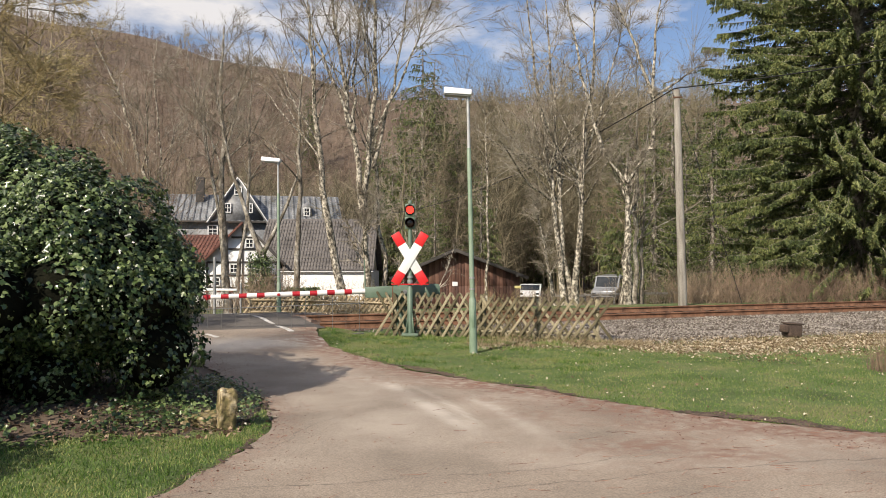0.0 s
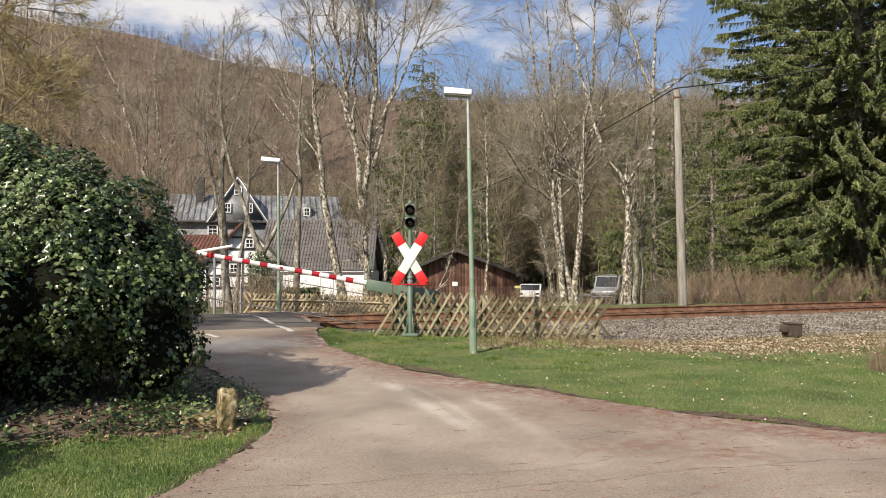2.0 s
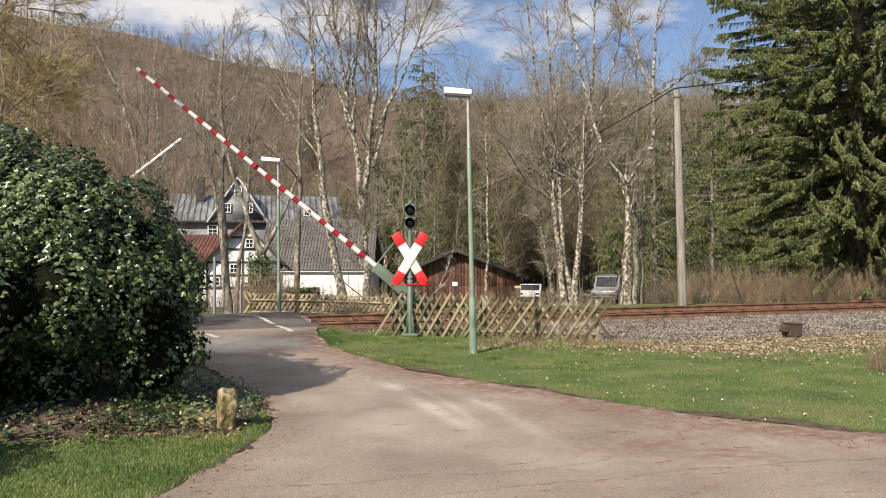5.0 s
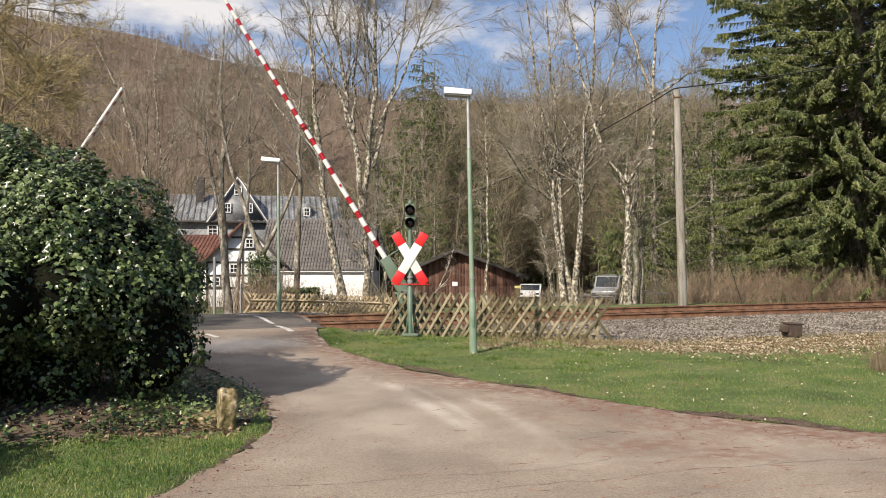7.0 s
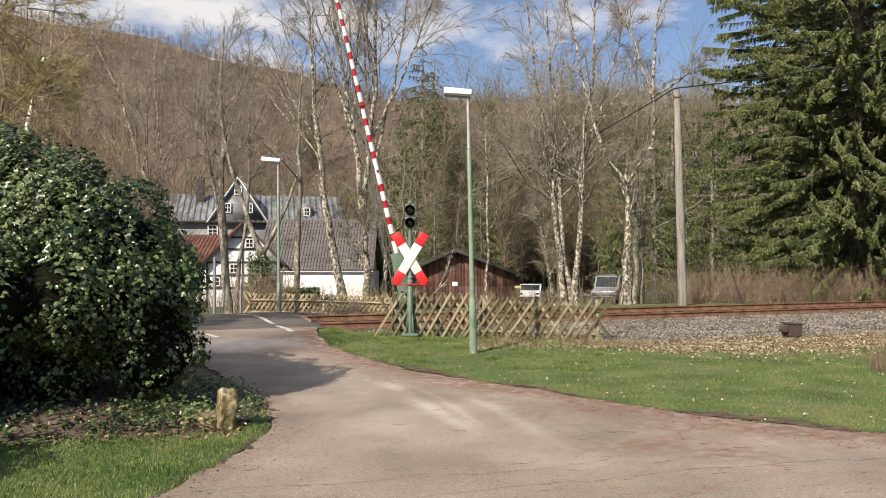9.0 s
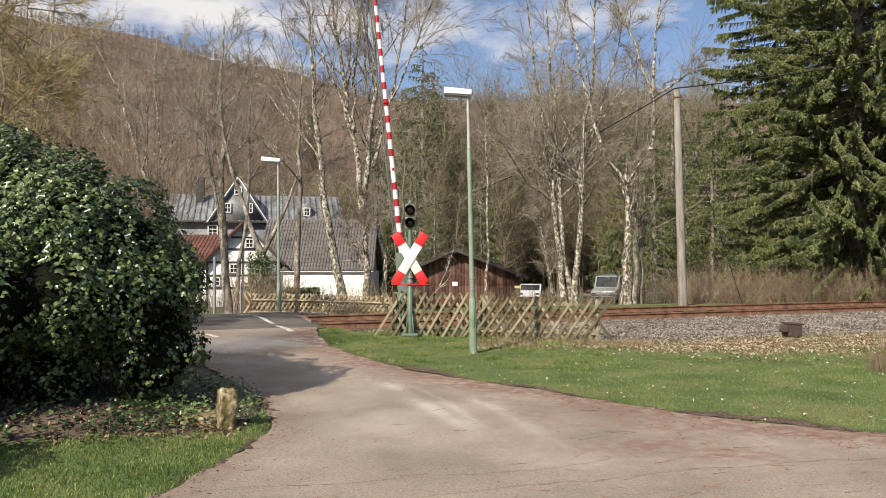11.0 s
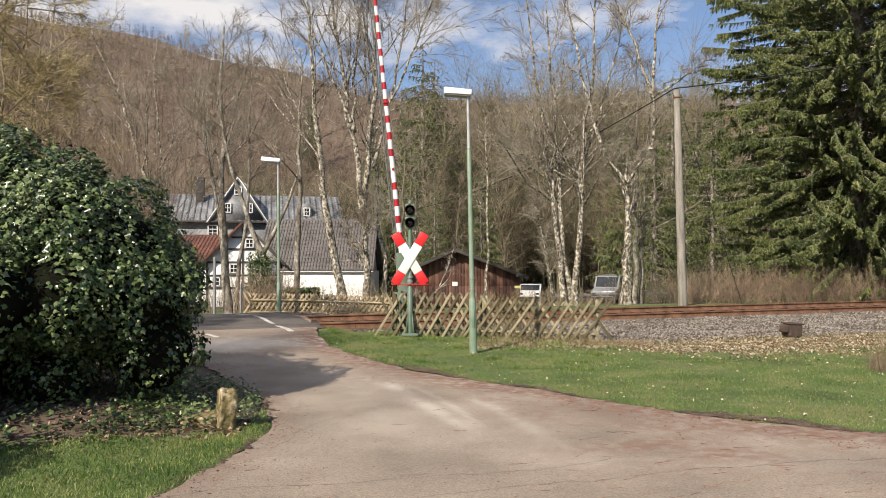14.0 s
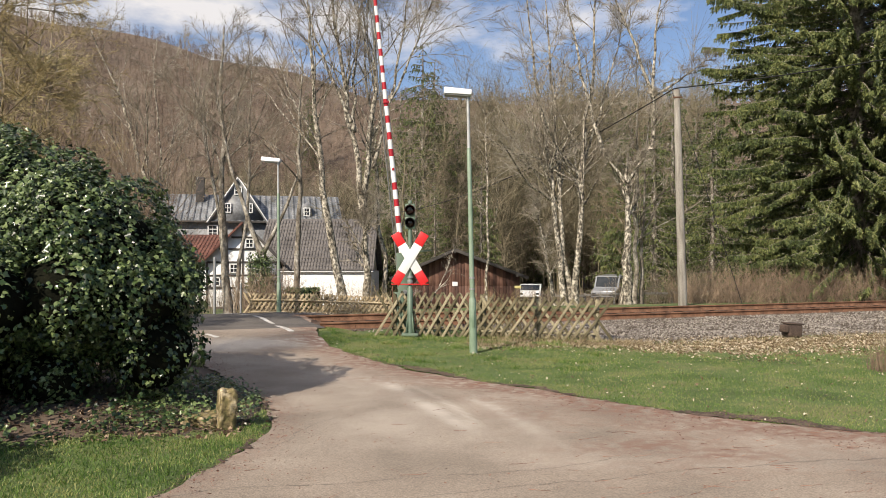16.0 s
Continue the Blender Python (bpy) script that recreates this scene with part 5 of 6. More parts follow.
    fin = norm(ax[:, None] * 0.9 + wd[:, None] * sgn * 0.75 + np.array((0, 0, -0.3)) + rng.normal(0, rough, base.shape))
    fl = (ln[:, None] * 0.5 * rng.uniform(0.6, 1.2, (len(own), K)))[..., None]
    up = norm(np.cross(fin, rng.normal(size=fin.shape)))
    fw = fl * 0.11 * fat
    tri = np.stack([base - up * fw, base + up * fw, base + fin * fl], 2).reshape(-1, 3, 3)
    nd.add(tri.reshape(-1, 3), np.arange(len(tri) * 3).reshape(-1, 3))
    return tr.mesh("trunk", True), nd.mesh("needles")


def conifer(meshes, m, label, group=""):
    t = thing("spruce_tree", m, label, "tree", group)
    solid("trunk", meshes[0], M_BARK, t)
    solid("needles", meshes[1], M_SPRUCE, t)
    return t


rc = np.random.RandomState(21)
big = conifer_meshes(rc, 34, 6.6, 74, 32, 350, 0.26, 0.04, low=0.03, fat=2.2, full=1.3, sparse=15.5, hang=1.6, size=0.62, mess=0.14, rough=0.7)
conifer(big, Matrix.Translation(gl(18.4, 34.0, 0.3)), "tall dark green spruce with drooping boughs beside the track", "large spruces")
big2 = conifer_meshes(rc, 31, 6.8, 48, 18, 110, 0.30, 0.06, sparse=16, full=1.2, hang=1.2, mess=0.12, fat=1.6, size=0.8, rough=0.6)
conifer(big2, Matrix.Translation(gl(24.0, 36.5, 0.3)) @ pose(0, 0, 0, 0, 0, 130), "tall dark green spruce standing behind another", "large spruces")
small = conifer_meshes(rc, 15, 2.9, 36, 12, 36, 0.22, 0.03, fat=2.2, hang=0.8, mess=0.10, size=0.8, rough=0.7)
first = None
for x, y, s in ((-4.0, 80, 1.0), (-2.0, 76, 1.72), (-0.9, 79, 1.6), (-4.6, 83, 1.5), (6.4, 90, 1.5), (10.5, 96, 1.7), (14.5, 92, 1.6), (15.2, 62, 1.1), (-1.0, 84, 1.2), (-5.2, 79, 1.0), (15.0, 55, 0.9), (18, 60, 1.2), (1.5, 80, 1.35), (13.8, 50, 0.85), (16.5, 47, 0.8), (21, 52, 1.1), (16, 70, 1.2), (27, 55, 1.2), (-36, 72, 0.9), (-7, 88, 1.2), (9, 92, 1.3), (22, 85, 1.3), (3, 60, 0.75), (-14, 150, 1.1), (-30, 170, 1.2), (6, 140, 1.0), (14, 155, 1.2), (30, 150, 1.2), (42, 130, 1.1), (36, 110, 1.2), (-48, 130, 0.9), (20, 120, 1.1), (-4, 118, 1.1), (20.5, 62, 1.0), (23.5, 66, 1.2), (25, 75, 1.3), (16.5, 52, 0.7), (30, 82, 1.3), (-0.6, 56, 0.6), (-2.2, 62, 0.7)):
    if first is None:
        first = conifer(small, Matrix.Translation(gl(x, y)) @ Matrix.Scale(1.0, 4), "dark green spruce among the bare wood", "spruces in the wood")
    else:
        copy_thing(first, Matrix.Translation(gl(x, y)) @ pose(0, 0, 0, 0, 0, rc.uniform(0, 360)) @ Matrix.Scale(s, 4))


# ---- far woods, thickets ----
def woods(n, y0, y1, rng, twigs, hmin, hmax, xl, xr, wide):
    g = Geo()
    y = y0 + (y1 - y0) * rng.uniform(0, 1, n) ** 0.66
    x = rng.uniform(xl, xr, n) * y
    z = land(x, y)
    h = rng.uniform(hmin, hmax, n) * (1 - 0.58 * sstep(150, 280, y))
    P = np.stack([x, y, z - 0.3], -1)
    T = P + np.stack([rng.normal(0, 0.06, n) * h, rng.normal(0, 0.05, n) * h, h], -1)
    blades(g, P, T, 0.0055 * h * wide, rng)
    blades(g, P, T, 0.0055 * h * wide, rng)
    own = np.repeat(np.arange(n), twigs)
    t = rng.uniform(0.25, 0.98, len(own))[:, None]
    b = P[own] * (1 - t) + T[own] * t
    a = rng.uniform(0, 6.28, len(own))
    el = rng.uniform(0.0, 1.4, len(own))
    ln = h[own] * rng.uniform(0.12, 0.36, len(own)) * (1.25 - t[:, 0] * 0.7)
    d = np.stack([np.cos(a) * np.cos(el), np.sin(a) * np.cos(el), np.sin(el)], -1)
    e = b + d * ln[:, None]
    blades(g, b, e, 0.0075 * ln * wide + 0.012 * wide, rng)
    # forked tips
    t2 = rng.uniform(0.3, 0.9, len(own))[:, None]
    b2 = b * (1 - t2) + e * t2
    d2 = norm(d + rng.normal(0, 0.5, d.shape))
    blades(g, b2, b2 + d2 * (ln * 0.6)[:, None], 0.010 * wide + 0 * ln, rng)
    return g


rw = np.random.RandomState(31)
solid("far_woods", woods(8200, 108, 325, rw, 36, 6, 12, -0.72, 0.62, 1.2), M_WOODS, kind="stuff", label="bare brown beech woods covering the hillside", category="woods")
solid("near_woods", woods(800, 66, 135, rw, 170, 7, 14, -0.66, 0.60, 0.75), M_WOODEDGE, kind="stuff", label="dense bare grey-brown trees at the foot of the slope", category="woods")
for xl_, xr_, n_ in ((-0.02, 0.094, 60), (0.125, 0.36, 130)):
    solid("near_woods", woods(n_, 68, 98, rw, 230, 15, 26, xl_, xr_, 0.40), M_WOODEDGE, kind="stuff", label="tall bare brown trees behind the stream", category="woods")


def thicket(name, n, x0, x1, y0, y1, h0, h1, rng, material, label, forks=5, w=0.009, lean=0.25):
    g = Geo()
    x, y = rng.uniform(x0, x1, n), rng.uniform(y0, y1, n)
    h = rng.uniform(h0, h1, n)
    P = np.stack([x, y, land(x, y) - 0.03], -1)
    T = P + np.stack([rng.normal(0, lean, n) * h, rng.normal(0, lean, n) * h, h], -1)
    blades(g, P, T, np.full(n, w), rng)
    own = np.repeat(np.arange(n), forks)
    t = rng.uniform(0.15, 0.95, len(own))[:, None]
    b = P[own] * (1 - t) + T[own] * t
    d = norm((T - P)[own] * 0.6 + rng.normal(0, 0.5, b.shape) * h[own][:, None] * 0.6)
    blades(g, b, b + d * (h[own] * rng.uniform(0.15, 0.45, len(own)))[:, None], np.full(len(own), w * 0.75), rng)
    return solid(name, g, material, kind="stuff", label=label, category="shrubs")


thicket("bramble_thicket", 3000, 9.6, 24, 29.5, 33.0, 0.3, 1.55, rw, M_BRAMBLE, "reddish-brown leafless bramble thicket behind the track", 9, 0.006, 0.45)
thicket("dry_shrub", 240, -6.1, -4.5, 11.6, 12.6, 2.7, 3.7, rw, M_BRAMBLE, "tall brown shrub with withered stems behind the ivy", 14, 0.004, 0.13)
thicket("undergrowth", 2200, 12, 28, 38, 58, 0.6, 2.4, rw, M_TWIG, "grey-brown leafless undergrowth below the trees", 7, 0.012)
thicket("undergrowth", 1500, -1, 12, 50, 70, 0.3, 1.2, rw, M_TWIG, "low brown leafless scrub behind the shed", 7, 0.010)
thicket("undergrowth", 900, -36, -12, 40, 56, 0.4, 1.6, rw, M_TWIG, "brown leafless undergrowth near the houses", 7, 0.013)
thicket("dry_shrub", 420, -6.9, -5.0, 24.5, 27.0, 0.6, 1.5, rw, M_BRAMBLE, "brown leafless shrub at the foot of a tree", 7, 0.006)
thicket("dry_shrub", 260, -4.6, -1.6, 25.0, 27.5, 0.4, 1.1, rw, M_DRY, "straw-coloured dry shrub behind the far fence", 6, 0.006)
thicket("dry_grass_tuft", 260, 6.45, 6.95, 11.35, 11.8, 0.25, 0.5, rw, M_BRAMBLE, "tuft of dry reddish stems on the lawn", 2, 0.004, 0.12)
thicket("dry_grass", 1500, -5.5, -1.2, 22.9, 24.2, 0.08, 0.28, rw, M_DRY, "pale dry grass at the foot of the far fence", 2, 0.006, 0.3)
thicket("dry_grass", 420, 0.9, 3.2, 15.75, 16.7, 0.08, 0.26, rw, M_DRY, "dry grass tangled in the lattice fence", 3, 0.005, 0.3)
thicket("dry_shrub", 120, 0.8, 2.0, 16.75, 17.1, 0.5, 1.2, rw, M_TWIGYELLOW, "tangle of bare stems growing through the fence", 5, 0.005, 0.45)


# ---- ivy ----
# lobes with y under 7.2 are unseen, added to shade bush and verge
LOBES = [(-3.97, 8.55, 1.55, 1.05), (-3.43, 8.55, 1.28, 0.73), (-4.6, 8.65, 0.95, 1.05), (-3.18, 8.45, 0.62, 0.52), (-4.75, 9.2, 2.05, 0.95), (-5.6, 8.6, 1.3, 1.3),
         (-3.82, 9.3, 1.30, 0.80), (-5.6, 9.6, 2.3, 1.0), (-6.6, 8.4, 1.3, 1.3), (-3.95, 8.2, 1.95, 0.55), (-4.75, 8.0, 1.45, 0.55), (-3.98, 8.12, 1.05, 0.45), (-4.0, 7.85, 0.42, 0.36), (-5.1, 6.3, 0.9, 0.75), (-6.1, 6.9, 1.2, 1.2), (-4.55, 5.0, 0.6, 0.7),
         (-4.45, 7.25, 1.25, 0.58), (-5.2, 7.0, 1.25, 0.8), (-3.85, 7.75, 1.3, 0.52), (-3.4, 8.15, 1.2, 0.5)]
LEAF = np.array([(0, 0), (0.32, 0.10), (0.50, 0.45), (0.24, 0.52), (0.0, 1.0), (-0.24, 0.52), (-0.50, 0.45), (-0.32, 0.10)], float)
LEAF_F = np.array([(0, 1, 2, 3), (0, 3, 4, 4), (0, 4, 5, 5), (0, 5, 6, 7)])


def leaf_cloud(P, N, size, rng, hang=0.5):
    """Folded three-lobed leaves at P, facing N."""
    n = len(P)
    N = norm(N)
    down = norm(np.array((0, 0, -1.0)) * hang + rng.normal(0, 0.5, (n, 3)))
    ax = norm(down - N * (down * N).sum(1)[:, None])
    wd = np.cross(ax, N)
    x, y = LEAF[:, 0], LEAF[:, 1]
    fold = -0.35 * np.abs(x)
    v = P[:, None] + size[:, None, None] * (wd[:, None] * x[None, :, None] + ax[:, None] * y[None, :, None] + N[:, None] * fold[None, :, None])
    f3 = np.array([(0, 1, 2), (0, 2, 3), (0, 3, 4), (0, 4, 5), (0, 5, 6), (0, 6, 7)])
    g = Geo()
    g.add(v.reshape(-1, 3), (np.arange(n)[:, None, None] * 8 + f3[None]).reshape(-1, 3))
    return g


ivy = thing("ivy_bush", Matrix(), "large rounded dark green ivy-covered bush at the roadside", "bush")
ri = np.random.RandomState(44)
# solid near-black lobes paint the shade seen through gaps in the ivy
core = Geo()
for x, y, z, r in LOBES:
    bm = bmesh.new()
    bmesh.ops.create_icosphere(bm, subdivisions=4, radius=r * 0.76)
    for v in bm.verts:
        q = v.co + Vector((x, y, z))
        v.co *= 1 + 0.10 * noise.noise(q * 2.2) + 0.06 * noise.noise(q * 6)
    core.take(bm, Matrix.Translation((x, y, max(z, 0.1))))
solid("shade_core", core, M_SHADECORE, ivy, "near-black filler inside the ivy, painted as its inner shade", smooth=True)
PP, NN = [], []
for x, y, z, r in LOBES:
    n = int(10500 * r * r)
    d = norm(ri.normal(size=(n, 3)))
    bump = 0.98 + 0.15 * wave(d[:, 0] * 3 + x * 4, d[:, 2] * 3 + z * 4, 1.0, 5) + 0.10 * wave(d[:, 0] * 7 + x, d[:, 2] * 7 + d[:, 1] * 5, 1.0, 6)
    p = np.array((x, y, z)) + d * (r * bump + ri.normal(0, 0.035, n))[:, None]
    ok = p[:, 2] > 0.08
    q = p * 2.6
    ok &= np.sin(q[:, 0] * 1.3 + 2.1 * np.sin(q[:, 2])) + np.sin(q[:, 2] * 1.7 + 1.7 * np.sin(q[:, 1] * 1.2)) + np.sin(q[:, 1] * 1.5 + q[:, 0]) > -1.08 + ri.normal(0, 0.25, n)
    # leaves thin out low down, so the shade-coloured core shows
    ok &= ri.uniform(size=n) < 0.25 + 0.75 * sstep(0.30, 0.75, p[:, 2] - 0.25 * (p[:, 0] < -4.2))
    for x2, y2, z2, r2 in LOBES:
        ok &= np.linalg.norm(p - np.array((x2, y2, z2)), axis=1) > r2 * 0.84
    ok &= (p[:, 1] < y + 0.6 * r) | (ri.uniform(size=n) < 0.5)
    PP.append(p[ok]), NN.append(d[ok])
for x, y, z, r in LOBES:
    n = int(1500 * r * r)
    d = norm(ri.normal(size=(n, 3)))
    p = np.array((x, y, z)) + d * (r * ri.uniform(0.78, 0.86, n))[:, None]
    ok = p[:, 2] > 0.08
    for x2, y2, z2, r2 in LOBES:
        ok &= np.linalg.norm(p - np.array((x2, y2, z2)), axis=1) > r2 * 0.76
    PP.append(p[ok]), NN.append(d[ok])
PP, NN = np.concatenate(PP), np.concatenate(NN)
NN = norm(NN + ri.normal(0, 0.55, NN.shape) + np.array((0, 0, 0.30)))
solid("leaves", leaf_cloud(PP, NN, ri.uniform(0.032, 0.074, len(PP)), ri), M_IVY, ivy, "glossy dark green ivy leaves")
# ground ivy below the bush and round the stones
n = 4600
gx_, gy_ = ri.uniform(-4.9, -1.95, n), 6.3 + 4.0 * ri.uniform(0, 1, n) ** 1.6
ok = ~in_road(gx_, gy_) & ((gx_ > -3.2) | (ri.uniform(size=n) < 0.35)) & (gx_ < -2.0 - 0.9 * np.maximum(0, 7.6 - gy_) * 1.6)
gx_, gy_ = gx_[ok], gy_[ok]
gp = np.stack([gx_, gy_, land(gx_, gy_) + ri.uniform(0.02, 0.14, len(gx_))], -1)
solid("ground_ivy", leaf_cloud(gp, norm(ri.normal(0, 0.4, gp.shape) + np.array((0, -0.35, 1.0))), ri.uniform(0.03, 0.065, len(gp)), ri), M_IVY, kind="stuff", label="ivy creeping over the ground around the stones", category="ivy")


# ---- grass, litter ----
def grass(name, xy, hmin, hmax, w, rng, material, label):
    n = len(xy)
    h = rng.uniform(hmin, hmax, n)
    P = np.c_[xy, land(xy[:, 0], xy[:, 1]) - 0.005]
    T = P + np.stack([rng.normal(0, 0.4, n) * h, rng.normal(0, 0.4, n) * h, h], -1)
    g = Geo()
    blades(g, P, T, np.full(n, w), rng)
    return solid(name, g, material, kind="stuff", label=label, category="grass")


rg = np.random.RandomState(55)
n = 300000
x, y = rg.uniform(-3.4, 12, n), rg.uniform(6.6, 17.5, n)
v = across(x, y)
gap = edge_gap(x, y)
uu = (x - TRACK_O[0]) * TRACK_D[0] + (y - TRACK_O[1]) * TRACK_D[1]
free = ballast_edge(uu) - v
dry = 2.0 * sstep(3.5, 5.5, uu)
ok = ~in_road(x, y) & (free > 0.1) & (x / y < 0.62) & (rg.uniform(size=n) < np.clip((free - dry + 0.5 * wave(x, y, 0.9, 31)) / 0.9, 0.16, 1)) & (rg.uniform(size=n) < np.clip(gap / 0.14, 0.10, 1) * (0.75 + 0.35 * wave(x, y, 0.8, 21)))
solid_xy = np.c_[x, y][ok]
grass("lawn_grass", solid_xy, 0.010, 0.036, 0.0045, rg, M_BLADE, "short green spring grass on the verge")
n = 60000
x, y = rg.uniform(-2.6, 3.4, n), rg.uniform(11.5, 17.3, n)
uu = (x - TRACK_O[0]) * TRACK_D[0] + (y - TRACK_O[1]) * TRACK_D[1]
ok = ~in_road(x, y) & (across(x, y) < ballast_edge(uu) - 0.1) & (wave(x, y, 0.45, 41) + 0.5 * wave(x, y, 0.16, 42) + 0.45 * sstep(14, 16.5, y) > 0.72) & (edge_gap(x, y) > 0.1)
grass("grass_tufts", np.c_[x, y][ok], 0.03, 0.09, 0.005, rg, M_BLADE, "longer bright green grass tufts towards the fence")
n = 50000
x, y = rg.uniform(-4.8, -1.5, n), rg.uniform(4.0, 8.6, n)
ok = ~in_road(x, y) & (rg.uniform(size=n) < np.clip(edge_gap(x, y) / 0.2, 0.05, 1)) & (y < 6.75 + 0.45 * (x + 3.2) + 0.25 * wave(x, y, 0.6, 8) + 0.5 * (x > -2.1))
grass("verge_grass", np.c_[x, y][ok], 0.015, 0.042, 0.005, rg, M_BLADE, "short green grass between ivy and road")


def litter(name, x, y, zf, smin, smax, rng, material, label, flat=0.5):
    n = len(x)
    s = rng.uniform(smin, smax, n)
    N = norm(rng.normal(0, flat, (n, 3)) + np.array((0, 0, 1.0)))
    A = norm(np.cross(N, rng.normal(size=(n, 3))))
    B = np.cross(N, A)
    c = np.stack([x, y, zf(x, y) + s * 0.25], -1)
    k = rng.uniform(0.35, 0.8, (n, 1))
    v = np.stack([c - A * s[:, None], c - B * s[:, None] * k + N * s[:, None] * 0.2, c + A * s[:, None], c + B * s[:, None] * k + N * s[:, None] * 0.2], 1)
    g = Geo()
    g.add(v.reshape(-1, 3), np.arange(n * 4).reshape(-1, 4))
    return solid(name, g, material, kind="stuff", label=label, category="litter")


n = 46000
u = rg.uniform(0.5, 24, n)
v = ballast_edge(u) - 1.25 + rg.normal(0, 0.85, n)
x, y = TRACK_O[0] + u * TRACK_D[0] + v * TRACK_N[0], TRACK_O[1] + u * TRACK_D[1] + v * TRACK_N[1]
ok = (x > 2.2 + rg.normal(0, 0.8, n)) & (wave(x, y, 0.7, 14) > -0.6) & (v < ballast_edge(u) + 0.5)
litter("leaf_litter", x[ok], y[ok], land, 0.012, 0.04, rg, M_LEAFLITTER, "dry beige leaves and straw along the ballast edge", 0.7)
grass("dry_grass", np.c_[x[ok], y[ok]][::2], 0.03, 0.10, 0.005, rg, M_DRY, "dry straw-coloured grass along the ballast edge")
n = 5200
x, y = rg.uniform(0.5, 4.2, n), rg.normal(15.5, 0.45, n)
ok = ~in_road(x, y) & (y < 16.75 - 0.28 * (x - 0.8)) & (wave(x, y, 0.6, 51) > -0.5)
litter("leaf_litter", x[ok], y[ok], land, 0.012, 0.036, rg, M_LEAFLITTER, "dry beige leaves below the lattice fence", 0.7)
grass("dry_grass", np.c_[x[ok], y[ok]], 0.03, 0.11, 0.005, rg, M_DRY, "dry straw-coloured grass below the lattice fence")
n = 7000
x = rg.uniform(-5.9, -0.6, n)
y = 22.55 + 0.17 * (x + 5.7) + rg.normal(0, 0.28, n)
ok = ~in_road(x, y) & (across(x, y) > 3.3)
litter("leaf_litter", x[ok], y[ok], land, 0.014, 0.045, rg, M_LEAFLITTER, "dry beige leaves at the foot of the far fence", 0.7)
n = 1900
x, y = rg.uniform(-2.5, 10, n), rg.uniform(7.5, 15.5, n)
ok = ~in_road(x, y) & (across(x, y) < -3)
litter("fallen_leaves", x[ok], y[ok], lambda a, b: land(a, b) + 0.03, 0.010, 0.024, rg, M_LEAFLITTER, "scattered pale fallen leaves on the lawn")
n = 1500
x, y = rg.uniform(-4.6, -1.9, n), rg.uniform(6.0, 8.0, n)
ok = ~in_road(x, y) & (y > 6.55 + 0.45 * (x + 3.2))
litter("fallen_leaves", x[ok], y[ok], lambda a, b: land(a, b) + 0.02, 0.015, 0.035, rg, M_BROWNLEAF, "brown fallen leaves below the ivy")
# reddish needle debris along the road's edges and in drifts
n = 120000
x, y = rg.uniform(-6, 9, n), rg.uniform(3.5, 17, n)
gap = edge_gap(x, y)
drift = np.exp(-(gap / 0.28) ** 2) * 0.8 + 0.45 * np.exp(-(gap / 0.9) ** 2) * (wave(x, y * 1.6, 0.5, 18) > 0.1) + 0.40 * (wave(x * 0.7, y * 1.6, 0.7, 17) > 0.45) * (x > 0.3) * np.exp(-(gap / 2.2) ** 2) + 0.012
ok = in_road(x, y) & (rg.uniform(size=n) < drift)
litter("needle_litter", x[ok], y[ok], lambda a, b: road_z(a, b) + 0.004, 0.004, 0.013, rg, M_ROADDIRT, "reddish-brown needles and bark bits drifted on the road", 0.3)
n = 420
x, y = rg.uniform(-1.8, 6, n), 4.5 + 7.5 * rg.uniform(0, 1, n) ** 1.3
keep = rg.uniform(size=n) < 0.12 + 0.88 * sstep(0.0, 2.2, x)
x, y = x[keep], y[keep]
n = len(x)
ok = in_road(x, y)
g = Geo()
P = np.c_[x, y, np.full(n, 0.012)][ok]
a = rg.normal(-0.1, 0.5, len(P))
L = rg.uniform(0.03, 0.15, len(P))
Q = P + np.stack([np.cos(a) * L, np.sin(a) * L, rg.uniform(0, 0.02, len(P))], -1)
g.segs(P, Q, np.full(len(P), 0.0022), np.full(len(P), 0.001), 4)
R = Q + np.stack([np.cos(a + 0.6) * L * 0.7, np.sin(a + 0.6) * L * 0.7, 0 * L], -1)
g.segs(Q, R, np.full(len(P), 0.0016), np.full(len(P), 0.0008), 4)
solid("fallen_twigs", g, M_REDTWIG, kind="stuff", label="small brown twigs lying on the asphalt", category="twigs")

# fine cracks in the asphalt
def crack(p, q, seed):
    r = np.random.RandomState(seed)
    t = np.linspace(0, 1, 26)[:, None]
    c = np.array(p) * (1 - t) + np.array(q) * t
    c[1:-1] += np.cumsum(r.normal(0, 0.022, (24, 2)), 0) * np.sin(np.pi * t[1:-1])
    d = norm(np.gradient(c, axis=0))
    s = np.c_[-d[:, 1], d[:, 0]] * r.uniform(0.0008, 0.0034, (26, 1))
    z = road_z(c[:, 0], c[:, 1])[:, None] + 0.0075
    g = Geo()
    g.add(np.vstack([np.c_[c - s, z], np.c_[c + s, z]]), [(i, i + 1, i + 27, i + 26) for i in range(25)])
    return solid("road_crack", g, M_CROSSING, kind="structure", label="thin dark crack in the asphalt", category="crack")


for i_, (p, q) in enumerate((((-0.76, 5.6), (1.38, 6.33)), ((-0.24, 5.25), (1.91, 6.0)), ((-1.9, 5.3), (-0.76, 5.6)), ((1.91, 6.0), (4.2, 6.5)), ((-2.4, 11.2), (-0.6, 11.0)), ((-1.5, 6.6), (-1.1, 8.0)), ((-3.6, 14.4), (-2.2, 14.2)))):
    crack(p, q, 60 + i_)

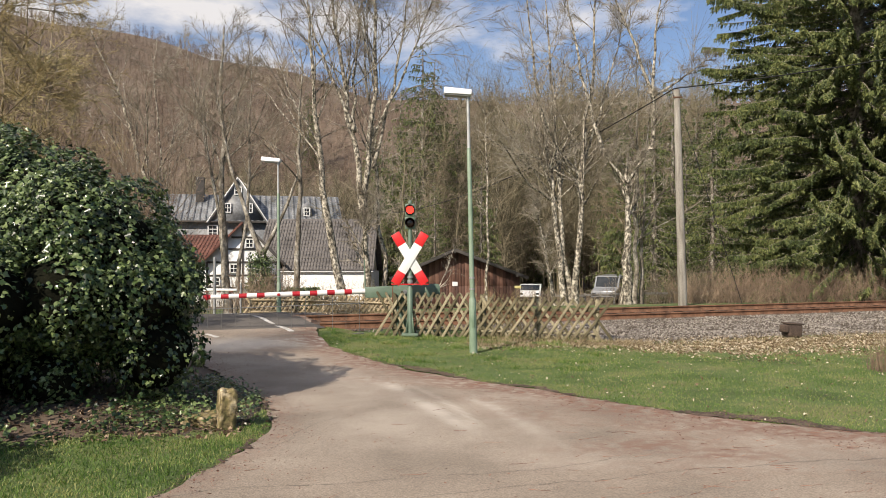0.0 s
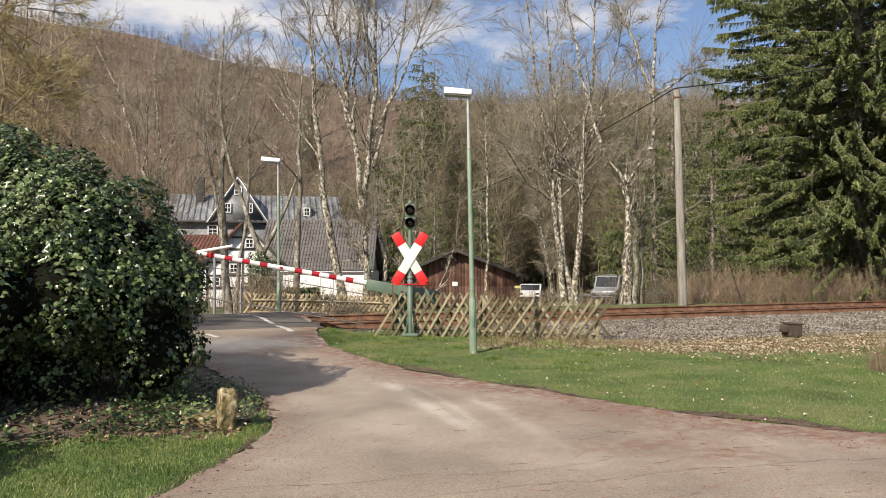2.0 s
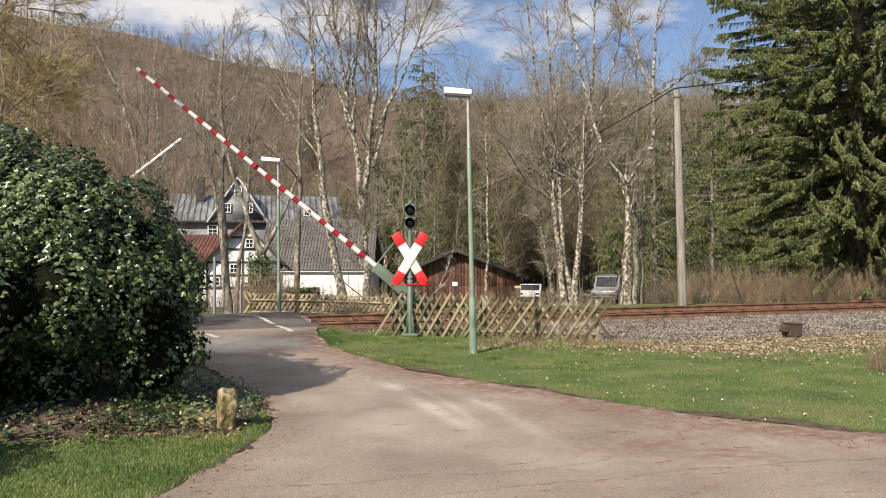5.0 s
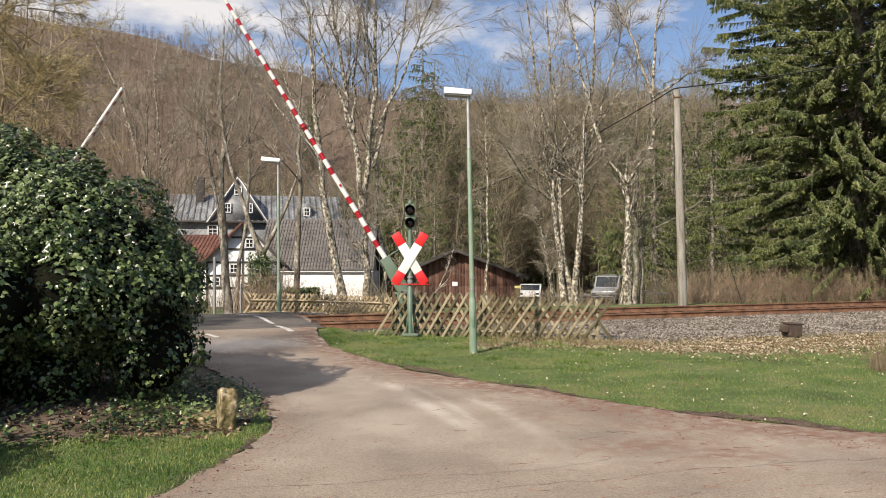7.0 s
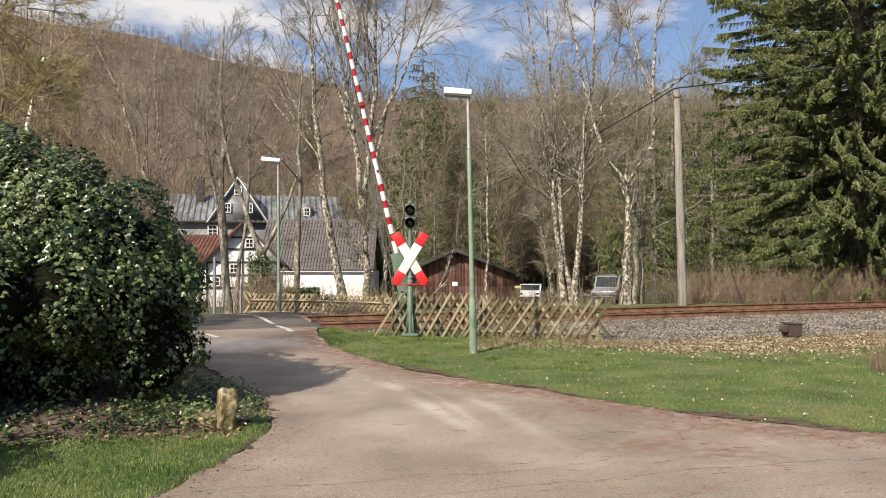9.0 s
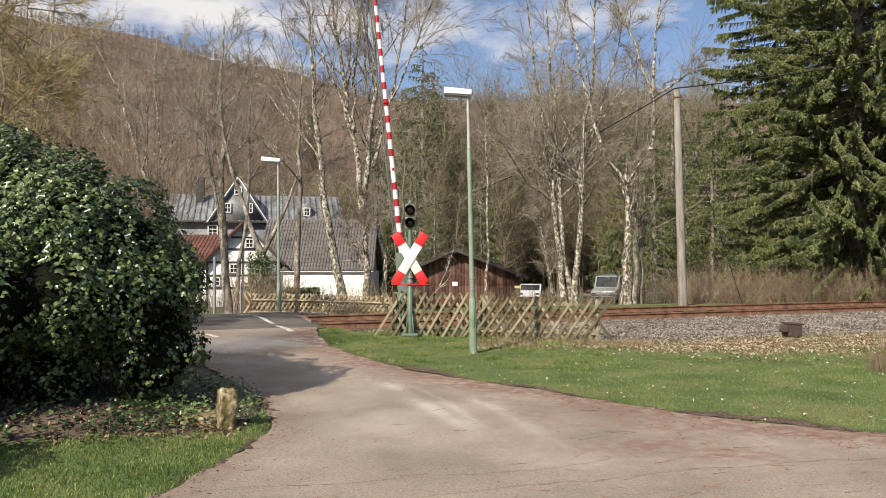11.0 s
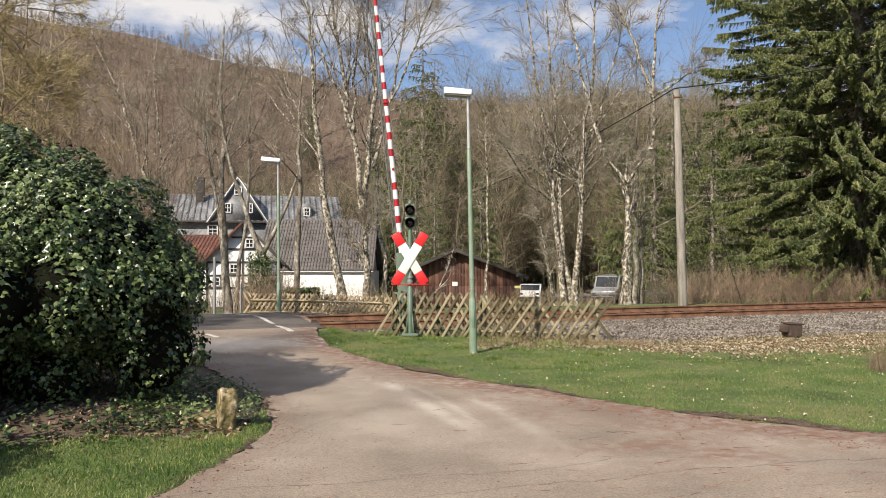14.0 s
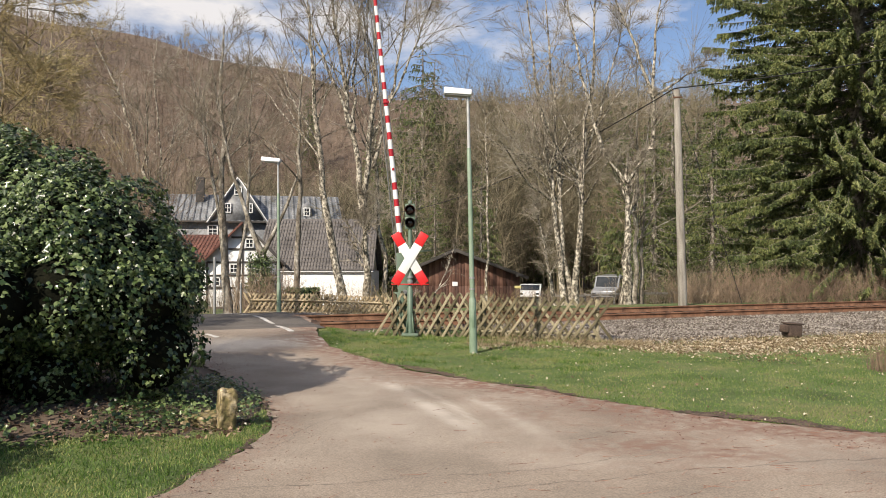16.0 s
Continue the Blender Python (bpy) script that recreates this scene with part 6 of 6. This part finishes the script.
# bare earth along the lawn's edge
def earth_strip(edge, a, b, side, reach, seed):
    r = np.random.RandomState(seed)
    e = edge[a:b]
    k = np.linspace(0, len(e) - 1, len(e) * 8)
    c = np.stack([np.interp(k, np.arange(len(e)), e[:, q]) for q in (0, 1)], 1)
    d = norm(np.gradient(c, axis=0))
    s = np.c_[-d[:, 1], d[:, 0]] * side
    n = len(c)
    w0 = 0.02 + 0.05 * wave(c[:, 0], c[:, 1], 0.3, seed) + 0.03 * wave(c[:, 0], c[:, 1], 0.07, seed + 4) + r.normal(0, 0.02, n)
    w1 = reach * 2.0 * np.clip(wave(c[:, 0], c[:, 1], 1.3, seed + 6), -0.2, 1) + 0.05 * wave(c[:, 0], c[:, 1], 0.5, seed + 1) + 0.06 * wave(c[:, 0], c[:, 1], 0.11, seed + 2) + r.normal(0, 0.02, n)
    rows = []
    for f in (0.0, 0.35, 0.7, 1.0):
        p = c + s * (w0 + (np.maximum(w1, w0 + 0.01) - w0) * f)[:, None]
        z = np.maximum(road_z(p[:, 0], p[:, 1]) + 0.006, land(p[:, 0], p[:, 1])) + 0.003 + 0.003 * math.sin(math.pi * f)
        rows.append(np.c_[p, z])
    g = Geo()
    g.add(np.vstack(rows), [(q * n + i, q * n + i + 1, (q + 1) * n + i + 1, (q + 1) * n + i) for q in range(3) for i in range(n - 1)])
    return solid("earth_edge", g, M_SOIL, kind="structure", label="ragged strip of dark bare soil beside the asphalt", category="soil", smooth=True)


lo = int(np.argmin(np.hypot(edge_r[:, 0] - 7.0, edge_r[:, 1] - 6.45)))
hi = int(np.argmin(np.hypot(edge_r[:, 0] + 2.0, edge_r[:, 1] - 14.5)))
earth_strip(edge_r, lo, hi, -1, 0.27, 71)
lo = int(np.argmin(np.hypot(edge_l[:, 0] + 2.7, edge_l[:, 1] - 4.2)))
hi = int(np.argmin(np.hypot(edge_l[:, 0] + 2.15, edge_l[:, 1] - 9.17)))
earth_strip(edge_l, lo, hi, 1, 0.07, 73)

# low hedge before the barn
hedge = thing("clipped_hedge", Matrix(), "low dark clipped hedge beyond the far fence", "hedge")
n = 2600
hp = np.c_[ri.uniform(-5.5, -4.35, n), ri.uniform(26.6, 27.4, n), ri.uniform(-0.3, 0.72, n)]
k = ri.randint(0, 3, n)
hp[k == 0, 2] = 0.72 + ri.normal(0, 0.03, (k == 0).sum())
hp[k == 1, 1] = 26.6 + ri.normal(0, 0.03, (k == 1).sum())
solid("leaves", leaf_cloud(hp, norm(ri.normal(0, 0.6, hp.shape) + np.array((0, -0.5, 0.6))), ri.uniform(0.05, 0.09, n), ri), M_IVY, hedge)
# near-black block fills the hedge, its inner shade put into the colour
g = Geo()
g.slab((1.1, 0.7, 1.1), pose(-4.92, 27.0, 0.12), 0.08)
solid("core", g, M_SHADECORE, hedge)

# unseen tree added on grass behind the viewer; its crown shades the near road
NEAR = gl(-1.2, -7.6)
bare_tree("bare_tree", [(NEAR, 2, 0, 11.5, 0.2, 0.12), (NEAR, 9, 4, 12.0, 0.1, 0.08), (NEAR, 15, -4, 11.5, 0.2, 0.07), (NEAR, 22, 8, 10.5, 0.2, 0.07)], np.random.RandomState(77), M_BARK, M_TWIG,
          "spreading bare tree added out of view to shade the near road", n1=22, n2=11, n3=9, t0=0.5, spread=52, ratio=0.27, minr=0.012)

bare_tree("sapling", [(gl(-0.75, 20.6), 26, 0, 2.2, 0.1, 0.022), (gl(-0.8, 20.6), -14, 0, 1.6, 0.05, 0.014)], np.random.RandomState(78), M_BARKPALE, M_TWIGPALE, "thin pale leaning sapling behind the signal", n1=7, n2=3, n3=3, t0=0.3, spread=40, ratio=0.35, minr=0.004)
sh_ = thing("evergreen_shrub", Matrix(), "dark evergreen shrub beside the half-timbered house", "shrub")
n = 3200
d = norm(ri.normal(size=(n, 3)))
ep = np.array((-7.35, 31.0, 0.75)) + d * np.array((0.62, 0.6, 1.45)) * (ri.uniform(0.6, 1.05, n) * (1 + 0.18 * wave(d[:, 0] * 4, d[:, 2] * 4, 1, 3)))[:, None]
solid("leaves", leaf_cloud(ep, norm(d + ri.normal(0, 0.5, d.shape)), ri.uniform(0.06, 0.11, n), ri), M_IVY, sh_)
g = Geo()
for k in range(5):
    g.tube([(-7.35 + 0.1 * k - 0.2, 31.0, -0.75), (-7.35 + 0.2 * k - 0.4, 31.0 + 0.1 * k - 0.2, 1.6)], [0.03, 0.01], 6)
solid("stem", g, M_BARK, sh_)


# ---- what moves ----
NEAR_ANGLES = [(0, -1.8), (0.75, -1.8), (1.0, 0.5), (1.5, 5.4), (2.0, 10.4), (2.5, 15.3), (3.0, 20.3), (3.5, 25.5), (4.2, 32.2), (5.25, 42.0), (6.3, 51.6), (7.0, 58.0), (8.0, 67.4), (9.0, 76.6), (9.4, 80.1), (9.8, 82.8), (10.2, 83.9), (16.0, 83.9)]
FAR_ANGLES = [(s, max(a, -0.5) + 3.4 * max(0.0, min(1.0, (s - 8.6) / 1.6))) for s, a in NEAR_ANGLES]


def motions():
    for (t, arm, hang, rods), angles in ((NEAR_BARRIER, NEAR_ANGLES), (FAR_BARRIER, FAR_ANGLES)):
        walk(arm, [(s, pose(0, 0, 0, 0, a, 0)) for s, a in angles])
        for o, x in hang:
            walk(o, [(s, pose(x, 0, -0.02, 0, -a, 0)) for s, a in angles])
        for o, dz in rods:
            walk(o, [(s, pose(0, 0, dz - 0.02, 0, a, 0)) for s, a in angles])
    # the added disc hides the glowing lens, standing in for the lamp going out
    walk(shutter, [(0, pose(0, -0.115, 2.485)), (1.36, pose(0, -0.115, 2.485)), (1.52, pose(0, -0.115, 2.765)), (16.0, pose(0, -0.115, 2.765))])


motions()
